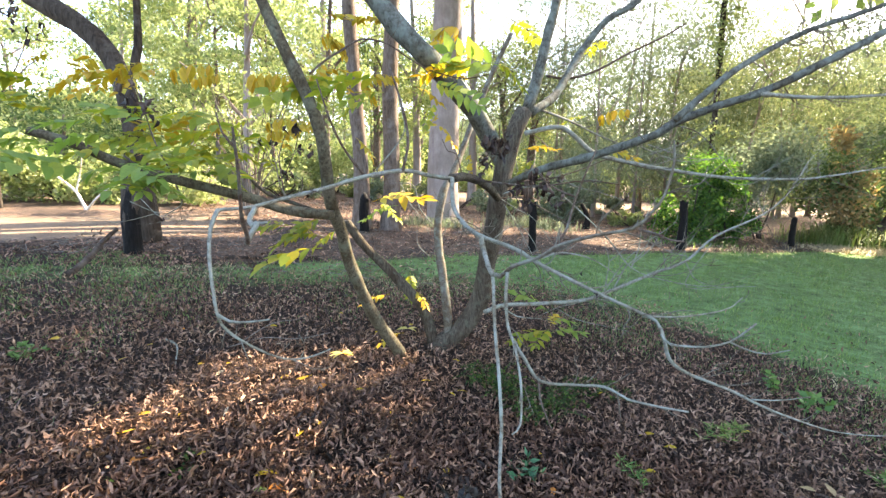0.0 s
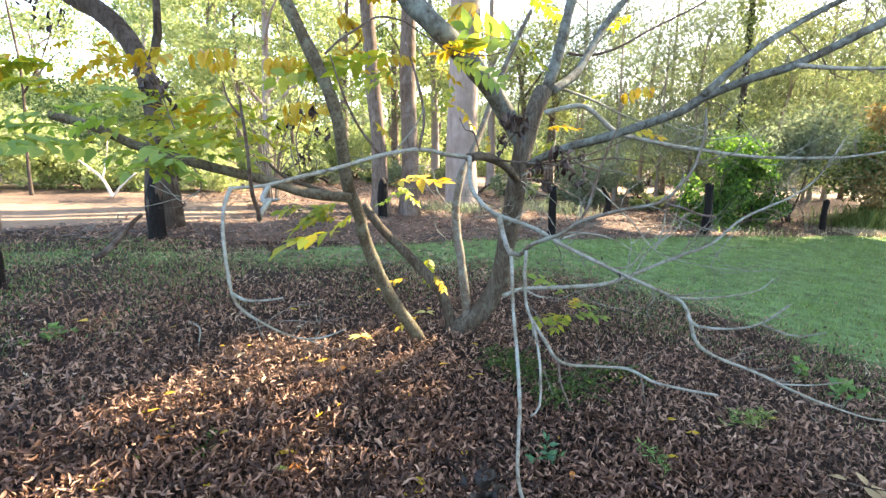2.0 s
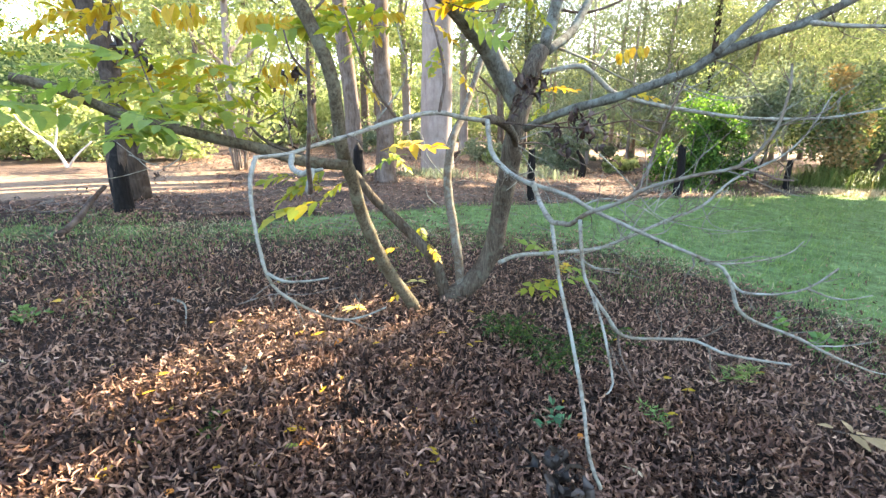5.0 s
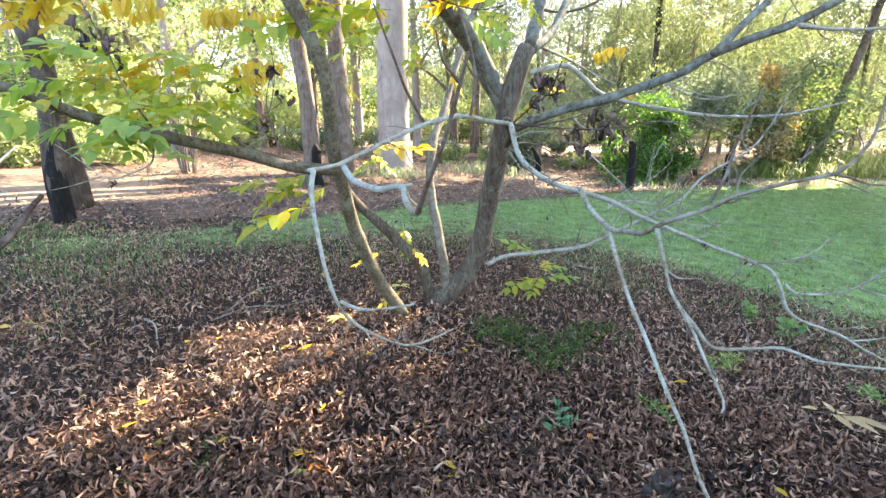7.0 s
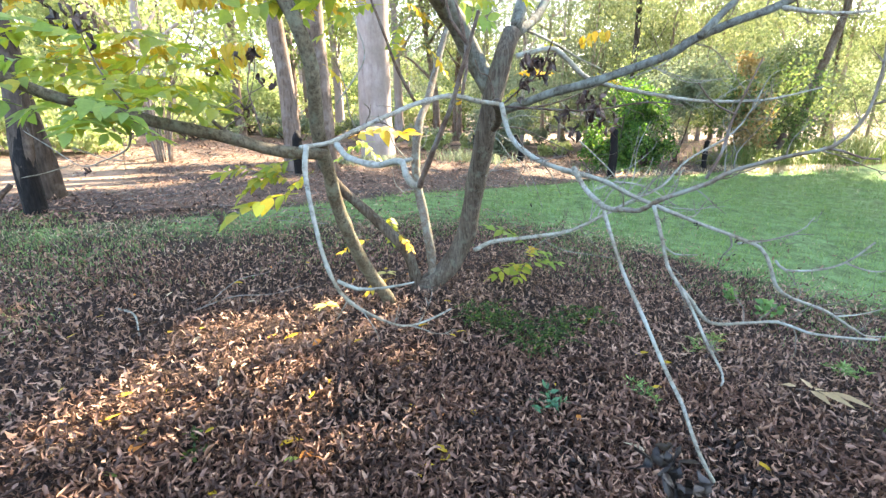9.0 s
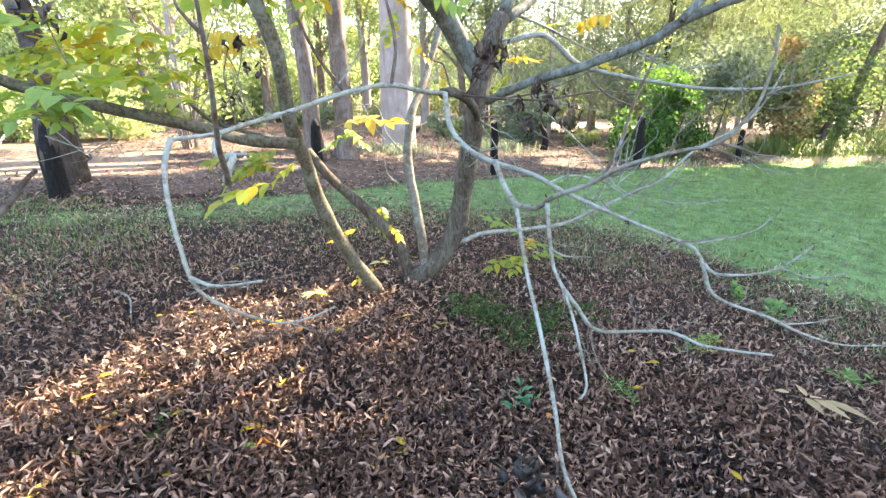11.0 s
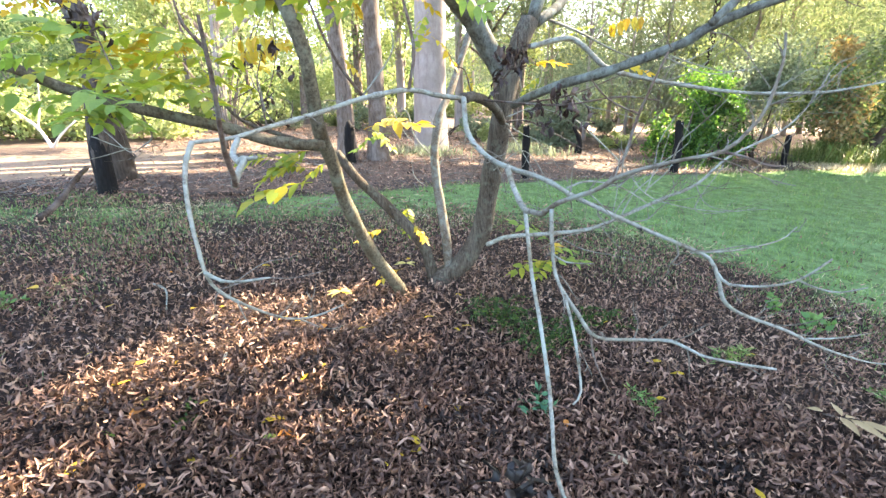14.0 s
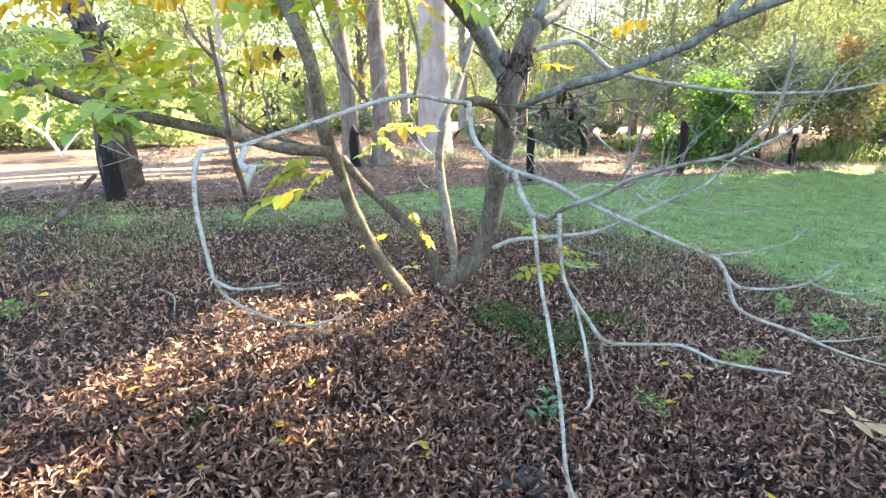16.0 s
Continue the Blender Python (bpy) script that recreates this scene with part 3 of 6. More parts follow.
stem("twig", M_PALE, 0.004, 0.002, (0.156, 0.940, 1.145), (0.178, 0.918, 1.113), (0.208, 0.900, 1.075), (0.272, 0.892, 1.072), (0.333, 0.876, 1.076), (0.367, 0.846, 1.066), (0.416, 0.820, 1.065), (0.462, 0.800, 1.066), sides=7, step=0.02, rough=0.2, knots=0.15, twigs=4)
stem("twig", M_TWIG, 0.0024, 0.0012, (0.212, 0.932, 1.066), (0.211, 0.910, 1.032), (0.221, 0.890, 1.004), (0.231, 0.871, 0.981), sides=7, step=0.02, rough=0.2, knots=0.15)
stem("branch", M_PALE, 0.0152, 0.00475, (0.305, 3.154, 0.520), (0.449, 3.183, 0.564), (0.701, 3.199, 0.575), (1.014, 3.218, 0.600), (1.234, 3.254, 0.670), (1.527, 3.286, 0.789), (1.761, 3.311, 0.878), (2.019, 3.400, 1.055), (2.427, 3.516, 1.213), (2.673, 3.622, 1.381), (2.856, 3.713, 1.611), sides=10, step=0.03, rough=0.2, knots=0.12, twigs=18)
stem("twig", M_PALE, 0.0032, 0.0016, (1.020, 3.233, 0.595), (0.942, 3.226, 0.566), (0.845, 3.221, 0.545), (0.669, 3.199, 0.466), sides=7, step=0.02, rough=0.2, knots=0.15)
stem("twig", M_PALE, 0.0048, 0.0016, (1.234, 3.253, 0.670), (1.319, 3.271, 0.834), (1.458, 3.282, 0.983), (1.560, 3.352, 1.308), sides=7, step=0.02, rough=0.2, knots=0.15, twigs=4)
stem("twig", M_PALE, 0.0032, 0.0016, (1.969, 3.367, 1.002), (1.746, 3.236, 0.718), (2.065, 3.189, 0.724), (2.187, 3.149, 0.739), sides=7, step=0.02, rough=0.2, knots=0.15)
stem("twig", M_PALE, 0.004, 0.0016, (0.730, 2.860, 1.356), (0.841, 2.788, 1.253), (0.980, 2.702, 1.109), (1.084, 2.618, 0.969), (1.252, 2.627, 0.902), (1.517, 2.641, 0.857), (1.696, 2.676, 0.868), sides=7, step=0.02, rough=0.2, knots=0.15, twigs=8)
stem("twig", M_TWIG, 0.006, 0.0024, (-0.665, 2.406, 1.951), (-0.593, 2.434, 2.022), (-0.513, 2.460, 2.079), (-0.419, 2.489, 2.138), (-0.296, 2.510, 2.125), (-0.198, 2.521, 2.067), (-0.071, 2.532, 2.003), (0.102, 2.551, 1.971), (0.233, 2.580, 1.999), sides=7, step=0.02, rough=0.2, knots=0.15, twigs=4)
stem("twig", M_TWIG, 0.0096, 0.0056, (0.737, 3.553, 2.184), (0.886, 3.513, 2.161), (1.069, 3.488, 2.208), (1.285, 3.478, 2.325), (1.533, 3.470, 2.447), (1.662, 3.450, 2.527), sides=10, step=0.03, rough=0.2, knots=0.12)
stem("twig", M_PALE, 0.0032, 0.0016, (0.977, 2.380, 1.633), (1.103, 2.392, 1.586), (1.236, 2.409, 1.561), (1.439, 2.439, 1.590), sides=7, step=0.02, rough=0.2, knots=0.15, twigs=4)
stem("twig", M_PALE, 0.004, 0.0016, (1.503, 3.470, 1.634), (1.781, 3.499, 1.734), (1.939, 3.529, 1.852), (2.097, 3.558, 1.971), sides=7, step=0.02, rough=0.2, knots=0.15, twigs=4)
stem("twig", M_PALE, 0.0048, 0.0016, (2.515, 3.879, 1.461), (2.690, 3.871, 1.562), (2.818, 3.858, 1.644), (2.902, 3.821, 1.614), sides=7, step=0.02, rough=0.2, knots=0.15, twigs=4)
stem("twig", M_TWIG, 0.0032, 0.0016, (0.076, 1.929, 1.489), (0.052, 1.933, 1.564), (0.019, 1.916, 1.573), (-0.005, 1.910, 1.618), sides=7, step=0.02, rough=0.2, knots=0.15)
stem("twig", M_TWIG, 0.0064, 0.0024, (0.495, 3.048, 1.430), (0.658, 2.973, 1.454), (0.732, 2.900, 1.475), (0.840, 2.859, 1.518), (0.975, 2.823, 1.579), sides=7, step=0.02, rough=0.2, knots=0.15)
stem("twig", M_TWIG, 0.0048, 0.0024, (0.352, 2.964, 1.324), (0.478, 2.860, 1.337), (0.606, 2.731, 1.275), (0.722, 2.600, 1.207), sides=7, step=0.02, rough=0.2, knots=0.15)
stem("twig", M_PALE, 0.0032, 0.0016, (0.401, 3.055, 1.286), (0.477, 2.977, 1.160), (0.534, 2.905, 1.053), (0.574, 2.839, 0.965), sides=7, step=0.02, rough=0.2, knots=0.15)
stem("twig", M_PALE, 0.0072, 0.004, (-0.580, 4.090, 1.478), (-0.350, 4.194, 1.807), (-0.390, 4.280, 2.062), (-0.431, 4.337, 2.233), sides=7, step=0.02, rough=0.2, knots=0.15)
stem("twig", M_PALE, 0.0056, 0.0024, (-0.054, 3.621, 1.055), (-0.174, 3.670, 1.193), (-0.233, 3.730, 1.369), (-0.376, 3.740, 1.390), sides=7, step=0.02, rough=0.2, knots=0.15)
stem("twig", M_PALE, 0.0048, 0.0024, (-0.035, 3.596, 0.915), (0.050, 3.635, 1.072), (0.133, 3.642, 1.131), sides=7, step=0.02, rough=0.2, knots=0.15)
stem("twig", M_TWIG, 0.0048, 0.0024, (-0.867, 2.573, 1.331), (-0.905, 2.648, 1.450), (-0.937, 2.720, 1.559), (-0.924, 2.796, 1.684), sides=7, step=0.02, rough=0.2, knots=0.15)
stem("twig", M_TWIG, 0.0032, 0.0016, (-1.080, 2.557, 1.427), (-0.966, 2.601, 1.491), (-0.835, 2.651, 1.569), sides=7, step=0.02, rough=0.2, knots=0.15)
stem("twig", M_PALE, 0.0024, 0.0012, (-1.522, 2.282, 1.319), (-1.354, 2.246, 1.269), (-1.170, 2.228, 1.294), sides=7, step=0.02, rough=0.2, knots=0.15)
stem("twig", M_PALE, 0.0032, 0.0016, (1.131, 2.716, 0.948), (1.180, 2.754, 1.067), (1.215, 2.803, 1.216), (1.312, 2.850, 1.365), sides=7, step=0.02, rough=0.2, knots=0.15)
stem("twig", M_PALE, 0.004, 0.0016, (1.176, 3.252, 0.663), (1.281, 3.272, 0.834), (1.382, 3.272, 0.948), (1.555, 3.258, 1.023), sides=7, step=0.02, rough=0.2, knots=0.15)
stem("twig", M_PALE, 0.0032, 0.0012, (0.825, 3.219, 0.538), (0.967, 3.159, 0.474), (1.145, 3.111, 0.446), (1.356, 3.060, 0.413), sides=7, step=0.02, rough=0.2, knots=0.15)
stem("twig", M_PALE, 0.002, 0.00096, (0.137, 0.960, 1.210), (0.165, 0.964, 1.192), (0.219, 0.971, 1.185), sides=7, step=0.02, rough=0.2, knots=0.15)
stem("twig", M_PALE, 0.00336, 0.00144, (0.385, 3.066, 1.318), (0.486, 3.042, 1.253), (0.586, 3.024, 1.203), (0.719, 2.967, 1.041), sides=7, step=0.02, rough=0.2, knots=0.15)
stem("twig", M_PALE, 0.00336, 0.00144, (0.368, 2.869, 1.359), (0.495, 2.881, 1.403), (0.620, 2.873, 1.386), (0.698, 2.856, 1.341), (0.823, 2.848, 1.325), sides=7, step=0.02, rough=0.2, knots=0.15)
stem("twig", M_PALE, 0.00336, 0.00144, (0.298, 2.877, 1.061), (0.464, 2.909, 1.168), (0.576, 2.870, 1.058), (0.638, 2.807, 0.871), sides=7, step=0.02, rough=0.2, knots=0.15)
stem("twig", M_PALE, 0.00336, 0.00144, (1.128, 2.634, 1.655), (1.253, 2.618, 1.614), (1.391, 2.603, 1.581), (1.586, 2.602, 1.590), sides=7, step=0.02, rough=0.2, knots=0.15)
stem("twig", M_PALE, 0.00336, 0.00144, (1.579, 3.541, 1.560), (1.774, 3.560, 1.632), (1.911, 3.587, 1.722), (2.049, 3.614, 1.813), sides=7, step=0.02, rough=0.2, knots=0.15)
stem("twig", M_PALE, 0.00336, 0.00144, (2.330, 4.027, 1.492), (2.508, 3.999, 1.418), (2.687, 4.008, 1.458), (2.870, 4.067, 1.648), (2.918, 4.129, 1.839), sides=7, step=0.02, rough=0.2, knots=0.15)
stem("twig", M_PALE, 0.00336, 0.00144, (1.178, 3.220, 0.884), (1.329, 3.252, 0.990), (1.480, 3.265, 1.042), (1.671, 3.308, 1.182), (1.616, 3.345, 1.289), sides=7, step=0.02, rough=0.2, knots=0.15)
stem("twig", M_PALE, 0.00336, 0.00144, (1.136, 3.156, 0.689), (1.178, 3.220, 0.884), (1.143, 3.268, 1.027), sides=7, step=0.02, rough=0.2, knots=0.15)
stem("twig", M_PALE, 0.00336, 0.00144, (1.760, 3.310, 0.878), (1.835, 3.265, 0.749), (2.028, 3.246, 0.703), (2.183, 3.250, 0.727), sides=7, step=0.02, rough=0.2, knots=0.15)
stem("twig", M_PALE, 0.00336, 0.00144, (2.423, 3.512, 1.214), (2.385, 3.550, 1.328), (2.447, 3.574, 1.403), sides=7, step=0.02, rough=0.2, knots=0.15)
stem("twig", M_PALE, 0.00336, 0.00144, (2.877, 3.739, 1.612), (2.961, 3.762, 1.689), (3.085, 3.772, 1.727), sides=7, step=0.02, rough=0.2, knots=0.15)
stem("twig", M_PALE, 0.00336, 0.00144, (-0.009, 3.742, 1.102), (0.078, 3.779, 1.222), (0.059, 3.833, 1.383), (0.134, 3.884, 1.543), sides=7, step=0.02, rough=0.2, knots=0.15)
stem("twig", M_PALE, 0.00336, 0.00144, (-0.099, 3.551, 0.841), (-0.180, 3.579, 0.919), (-0.198, 3.619, 1.037), sides=7, step=0.02, rough=0.2, knots=0.15)
stem("twig", M_PALE, 0.00336, 0.00144, (-0.339, 3.791, 1.388), (-0.259, 3.737, 1.229), (-0.156, 3.694, 1.109), (-0.096, 3.653, 0.990), sides=7, step=0.02, rough=0.2, knots=0.15)
stem("twig", M_PALE, 0.00336, 0.00144, (0.364, 1.655, 1.192), (0.437, 1.660, 1.212), (0.545, 1.650, 1.190), (0.644, 1.627, 1.129), sides=7, step=0.02, rough=0.2, knots=0.15)
stem("twig", M_PALE, 0.00336, 0.00144, (1.131, 2.721, 0.963), (1.259, 2.752, 1.067), (1.308, 2.780, 1.156), sides=7, step=0.02, rough=0.2, knots=0.15)
stem("twig", M_PALE, 0.00336, 0.00144, (0.510, 3.227, 1.494), (0.495, 3.272, 1.628), (0.549, 3.298, 1.711), sides=7, step=0.02, rough=0.2, knots=0.15)
stem("twig", M_PALE, 0.00336, 0.00144, (0.557, 3.104, 1.445), (0.610, 3.151, 1.589), (0.595, 3.183, 1.686), sides=7, step=0.02, rough=0.2, knots=0.15)
stem("twig", M_PALE, 0.00336, 0.00144, (0.701, 2.795, 1.475), (0.775, 2.774, 1.417), (0.911, 2.761, 1.387), (1.061, 2.743, 1.342), sides=7, step=0.02, rough=0.2, knots=0.15)


# ---- leaves ----
RNG = np.random.default_rng(7)


def leaflet(length, width, curl=0.15, fold=0.25, wide_at=0.4):
    """One pointed leaflet along +x from the origin, folded along its midrib: vertices and quads/triangles as quads."""
    st = [0.0, 0.18, wide_at, 0.72, 1.0]
    wd = [0.0, 0.72, 1.0, 0.62, 0.0]
    v = []
    for s, w in zip(st, wd):
        z = -curl * length * s * s
        y = w * width / 2
        v += [(s * length, -y, z + fold * y), (s * length, 0, z), (s * length, y, z + fold * y)]
    f = []
    for i in range(4):
        a = i * 3
        f += [(a, a + 3, a + 4, a + 1), (a + 1, a + 4, a + 5, a + 2)]
    return np.array(v), np.array(f)


def compound_mesh(pairs, length, leaf_len, droop, seed, hang=0.0):
    """A feather-like leaf: a thin stalk with pairs of drooping leaflets and one at its tip."""
    rng = np.random.default_rng(seed)
    vs, fs, n = [], [], 0
    m = 8
    for i in range(m):
        s = i / (m - 1)
        c = np.array([s * length, 0, 0.10 * length * math.sin(s * 2.2) - droop * length * s * s])
        r = 0.0022 * (1 - 0.6 * s)
        vs.append(np.array([c + (0, -r, 0), c + (0, r, 0), c + (0, 0, -1.6 * r)]))
    for i in range(m - 1):
        for k in range(3):
            fs.append([i * 3 + k, i * 3 + (k + 1) % 3, i * 3 + 3 + (k + 1) % 3, i * 3 + 3 + k])
    n = m * 3
    fs = [np.array(fs)]
    spots = [(0.22 + 0.72 * i / max(1, pairs - 1), s) for i in range(pairs) for s in (-1, 1)] + [(1.0, 0)]
    for s, sidev in spots:
        size = leaf_len * (0.8 + 0.35 * math.sin(s * 2.6)) * rng.uniform(0.85, 1.12)
        v, f = leaflet(size, size * rng.uniform(0.42, 0.52), rng.uniform(0.05, 0.3), rng.uniform(0.1, 0.4), 0.40)
        yaw = sidev * radians(rng.uniform(48, 68)) + radians(rng.uniform(-8, 8))
        dip = radians(rng.uniform(-5, 24)) * (1 - hang) + radians(rng.uniform(55, 95)) * hang
        mt = Matrix.Rotation(yaw, 3, "Z") @ Matrix.Rotation(dip, 3, "Y") @ Matrix.Rotation(radians(rng.uniform(-25, 25)), 3, "X")
        c = np.array([s * length, 0, 0.10 * length * math.sin(s * 2.2) - droop * length * s * s])
        vs.append(v @ np.array(mt).T + c)
        fs.append(f + n)
        n += len(v)
    me = fast_mesh("leaf", np.concatenate(vs), np.concatenate(fs))
    me.polygons.foreach_set("use_smooth", np.ones(len(me.polygons), bool))
    return me


LEAF_MESHES = {}
for tone, mat in (("yellow", M_YELLOW), ("lime", M_LIME), ("green", M_GREEN)):
    LEAF_MESHES[tone] = []
    for k in range(3):
        me = compound_mesh(5 + k, 0.32 + 0.04 * k, 0.112, 0.14 + 0.08 * k, 11 + k)
        me.materials.append(mat)
        LEAF_MESHES[tone].append(me)
    for k in range(2):
        me = compound_mesh(5 + k, 0.34, 0.108, 0.16, 31 + k, 1.0)
        me.materials.append(mat)
        LEAF_MESHES[tone].append(me)


def leaf(tone, at, heading, pitch=0.0, roll=0.0, scale=1.0, kind=None):
    """A compound leaf on the tree: heading in degrees from +x towards +y, pitch upwards."""
    me = LEAF_MESHES[tone][int(RNG.integers(3)) if kind is None else kind]
    ob = new("leaf", me)
    ob.matrix_basis = pose(*at, 0, 0, heading) @ pose(0, 0, 0, 0, -pitch, 0) @ pose(0, 0, 0, roll, 0, 0) @ Matrix.Scale(scale, 4)
    under(ob, tree)
    if tone == "yellow":
        ob["label"] = "yellow feather-like leaf"
    return ob


def tuft(tone, n, centre, spread, heading, wander=80, pitch=(-22, 16), scale=(0.5, 0.85)):
    """A loose tuft of compound leaves round a shoot."""
    for _ in range(n):
        at = np.array(centre) + RNG.uniform(-1, 1, 3) * spread
        leaf(tone, at, heading + RNG.uniform(-wander, wander), RNG.uniform(*pitch), RNG.uniform(-35, 35), RNG.uniform(*scale), int(RNG.integers(5 if tone == "yellow" else 3)))


leaf("yellow", (-2.09, 3.13, 2.08), -130, -13, 10, 0.91)
leaf("yellow", (-2.07, 3.00, 1.98), -136, -19, -20, 0.56)
leaf("yellow", (-1.99, 3.35, 2.17), -150, -12, 20, 0.74)
leaf("yellow", (-1.95, 3.35, 2.14), -112, -22, 0, 0.82)
leaf("yellow", (-1.82, 3.99, 2.29), -176, -1, 0, 1.16, 3)
leaf("yellow", (-1.09, 3.79, 2.15), -178, 10, 0, 1.20, 4)
leaf("lime", (-2.21, 2.68, 1.92), -152, 11, 20, 0.64)
leaf("lime", (-2.13, 2.57, 1.84), -152, 3, 0, 0.69)
leaf("lime", (-2.08, 2.45, 1.74), -97, 33, 0, 0.50)
leaf("yellow", (-2.47, 2.69, 2.01), -115, -22, 0, 0.50)
leaf("yellow", (-2.49, 3.13, 2.18), -173, -15, 0, 0.50)
leaf("green", (-1.44, 2.00, 1.67), -144, -6, 10, 0.57)
leaf("green", (-1.27, 2.10, 1.67), -156, 20, -10, 0.69)
leaf("green", (-1.34, 1.94, 1.61), -138, -4, 25, 0.50)
leaf("green", (-1.75, 2.03, 1.64), -127, -9, 0, 0.50)
leaf("green", (-1.40, 1.51, 1.52), -102, -22, 0, 0.50)
leaf("lime", (-1.40, 2.47, 1.75), -20, -4, 10, 0.85)
leaf("lime", (-1.33, 2.34, 1.60), -139, -1, -10, 0.50)
leaf("lime", (-1.24, 2.67, 1.69), -150, -10, 20, 0.75)
leaf("lime", (-1.30, 2.33, 1.53), -18, -1, 0, 0.92)
leaf("lime", (-1.19, 2.55, 1.60), -4, -20, -20, 0.58)
leaf("lime", (-1.42, 2.78, 1.78), -175, -6, 0, 0.75)
leaf("yellow", (-1.42, 2.65, 1.63), -137, -9, 10, 0.50)
leaf("yellow", (-1.61, 2.75, 1.67), 8, 34, 0, 0.61)
leaf("lime", (-1.40, 2.12, 1.54), -23, 1, 0, 0.72)
leaf("green", (-1.31, 1.92, 1.50), -26, -10, 15, 0.73)
leaf("green", (-1.29, 1.96, 1.45), -15, -7, -15, 0.62)
leaf("green", (-1.24, 2.03, 1.52), -124, -26, 0, 0.51)
leaf("lime", (-1.23, 2.43, 1.49), -3, -18, 0, 0.54)
leaf("green", (-1.28, 2.21, 1.44), 3, 13, 0, 0.50)
leaf("yellow", (-0.99, 3.42, 1.82), -177, 1, 0, 0.78, 3)
leaf("yellow", (-1.05, 3.40, 1.75), -176, -3, 0, 0.57, 4)
leaf("lime", (-1.25, 3.10, 1.80), -167, -36, 0, 0.50)
leaf("lime", (-0.30, 2.39, 1.93), -164, -8, 15, 0.82)
leaf("lime", (-0.60, 2.44, 1.96), -107, -54, 0, 0.52)
leaf("lime", (-0.29, 2.33, 1.86), -158, -11, -20, 0.55)
leaf("lime", (-0.48, 2.43, 1.90), -178, 9, 10, 0.62)
leaf("yellow", (-0.78, 3.19, 2.19), -131, -67, 0, 0.54)
leaf("yellow", (-0.84, 3.28, 2.12), 3, 14, 0, 0.52)
leaf("yellow", (0.16, 2.58, 2.04), -176, -2, 20, 0.69)
leaf("lime", (0.25, 2.59, 2.07), -7, -30, 0, 0.50)
leaf("yellow", (-0.18, 2.87, 1.98), -5, -25, 0, 0.50)
leaf("yellow", (-0.09, 3.16, 2.40), -35, -64, 0, 0.50)
leaf("yellow", (-0.33, 3.04, 2.37), -179, 15, 0, 0.57)
leaf("yellow", (-0.05, 2.94, 1.78), -12, -43, 0, 0.50)
leaf("yellow", (-0.61, 3.31, 1.71), -13, -45, 0, 0.56)
leaf("yellow", (0.50, 3.02, 1.63), 3, 13, 0, 0.50)
leaf("lime", (0.66, 3.33, 1.59), -167, -36, 0, 0.50)
leaf("yellow", (1.40, 3.53, 1.95), -175, -5, 0, 0.80, 3)
leaf("lime", (1.06, 3.51, 1.90), -175, -6, 0, 0.50)
leaf("yellow", (1.18, 3.46, 1.64), 0, -2, 30, 0.62)
leaf("lime", (-0.81, 3.30, 1.15), -160, -21, 0, 0.95)
leaf("lime", (-0.87, 3.23, 1.08), -160, -21, 15, 0.93)
leaf("lime", (-0.85, 3.31, 1.01), -154, 13, -20, 0.60)
leaf("lime", (-0.80, 3.08, 0.97), -159, -12, 0, 1.20)
leaf("lime", (-0.71, 3.22, 1.08), -164, -34, 0, 0.64)
leaf("yellow", (-0.49, 3.28, 1.27), -16, 11, 10, 1.0)
leaf("green", (-0.32, 3.37, 1.24), -174, -13, 0, 0.62)
leaf("lime", (-0.47, 3.38, 1.26), -16, -29, 0, 0.53)
leaf("yellow", (-0.20, 3.42, 0.60), -42, -29, 0, 0.40)
leaf("lime", (-0.24, 3.52, 0.72), -83, -47, 0, 0.50)
leaf("yellow", (-0.39, 3.46, 0.55), -175, -10, 0, 0.50)
leaf("yellow", (-0.26, 3.18, 0.35), -171, -19, 0, 0.50)
leaf("lime", (-0.06, 3.95, 2.05), -141, -55, 0, 0.67)
leaf("yellow", (-0.16, 3.85, 1.74), 30, 66, 0, 0.51)
leaf("yellow", (-1.28, 3.70, 1.85), -8, -11, 30, 0.80)
leaf("yellow", (-1.40, 3.69, 1.79), -14, -26, 0, 0.66)
tuft("lime", 7, (-1.31, 2.56, 1.67), (0.3, 0.2, 0.1), 170)
tuft("yellow", 4, (-1.43, 2.67, 1.71), (0.3, 0.2, 0.1), 170)
tuft("lime", 7, (-1.28, 2.23, 1.51), (0.25, 0.15, 0.08), 190)
tuft("green", 5, (-1.30, 1.96, 1.45), (0.18, 0.1, 0.05), 200)
tuft("lime", 5, (-2.37, 2.67, 1.88), (0.2, 0.2, 0.12), 180)
tuft("yellow", 4, (-2.04, 3.24, 2.12), (0.25, 0.15, 0.06), 180)
tuft("lime", 6, (-1.22, 2.75, 1.56), (0.22, 0.2, 0.1), 160)
tuft("yellow", 3, (-0.71, 3.19, 2.14), (0.2, 0.1, 0.1), 0)
tuft("lime", 4, (-0.51, 2.53, 1.89), (0.15, 0.1, 0.05), 180)
tuft("yellow", 3, (-0.62, 3.13, 2.36), (0.25, 0.1, 0.1), 0)
tuft("yellow", 3, (-0.12, 2.91, 2.17), (0.15, 0.1, 0.12), 0)
tuft("lime", 2, (-1.00, 3.21, 1.03), (0.2, 0.1, 0.08), 200)
tuft("green", 4, (-1.73, 1.92, 1.57), (0.15, 0.1, 0.06), 190)
tuft("yellow", 3, (-2.50, 2.68, 1.98), (0.15, 0.1, 0.05), 180)
tuft("lime", 1, (0.50, 3.38, 2.39), (0.2, 0.2, 0.1), 60)
tuft("lime", 1, (1.00, 3.73, 2.52), (0.3, 0.2, 0.1), 60)
leaf("green", (0.30, 2.52, 2.03), 178, 12, 95, 0.90, 0)
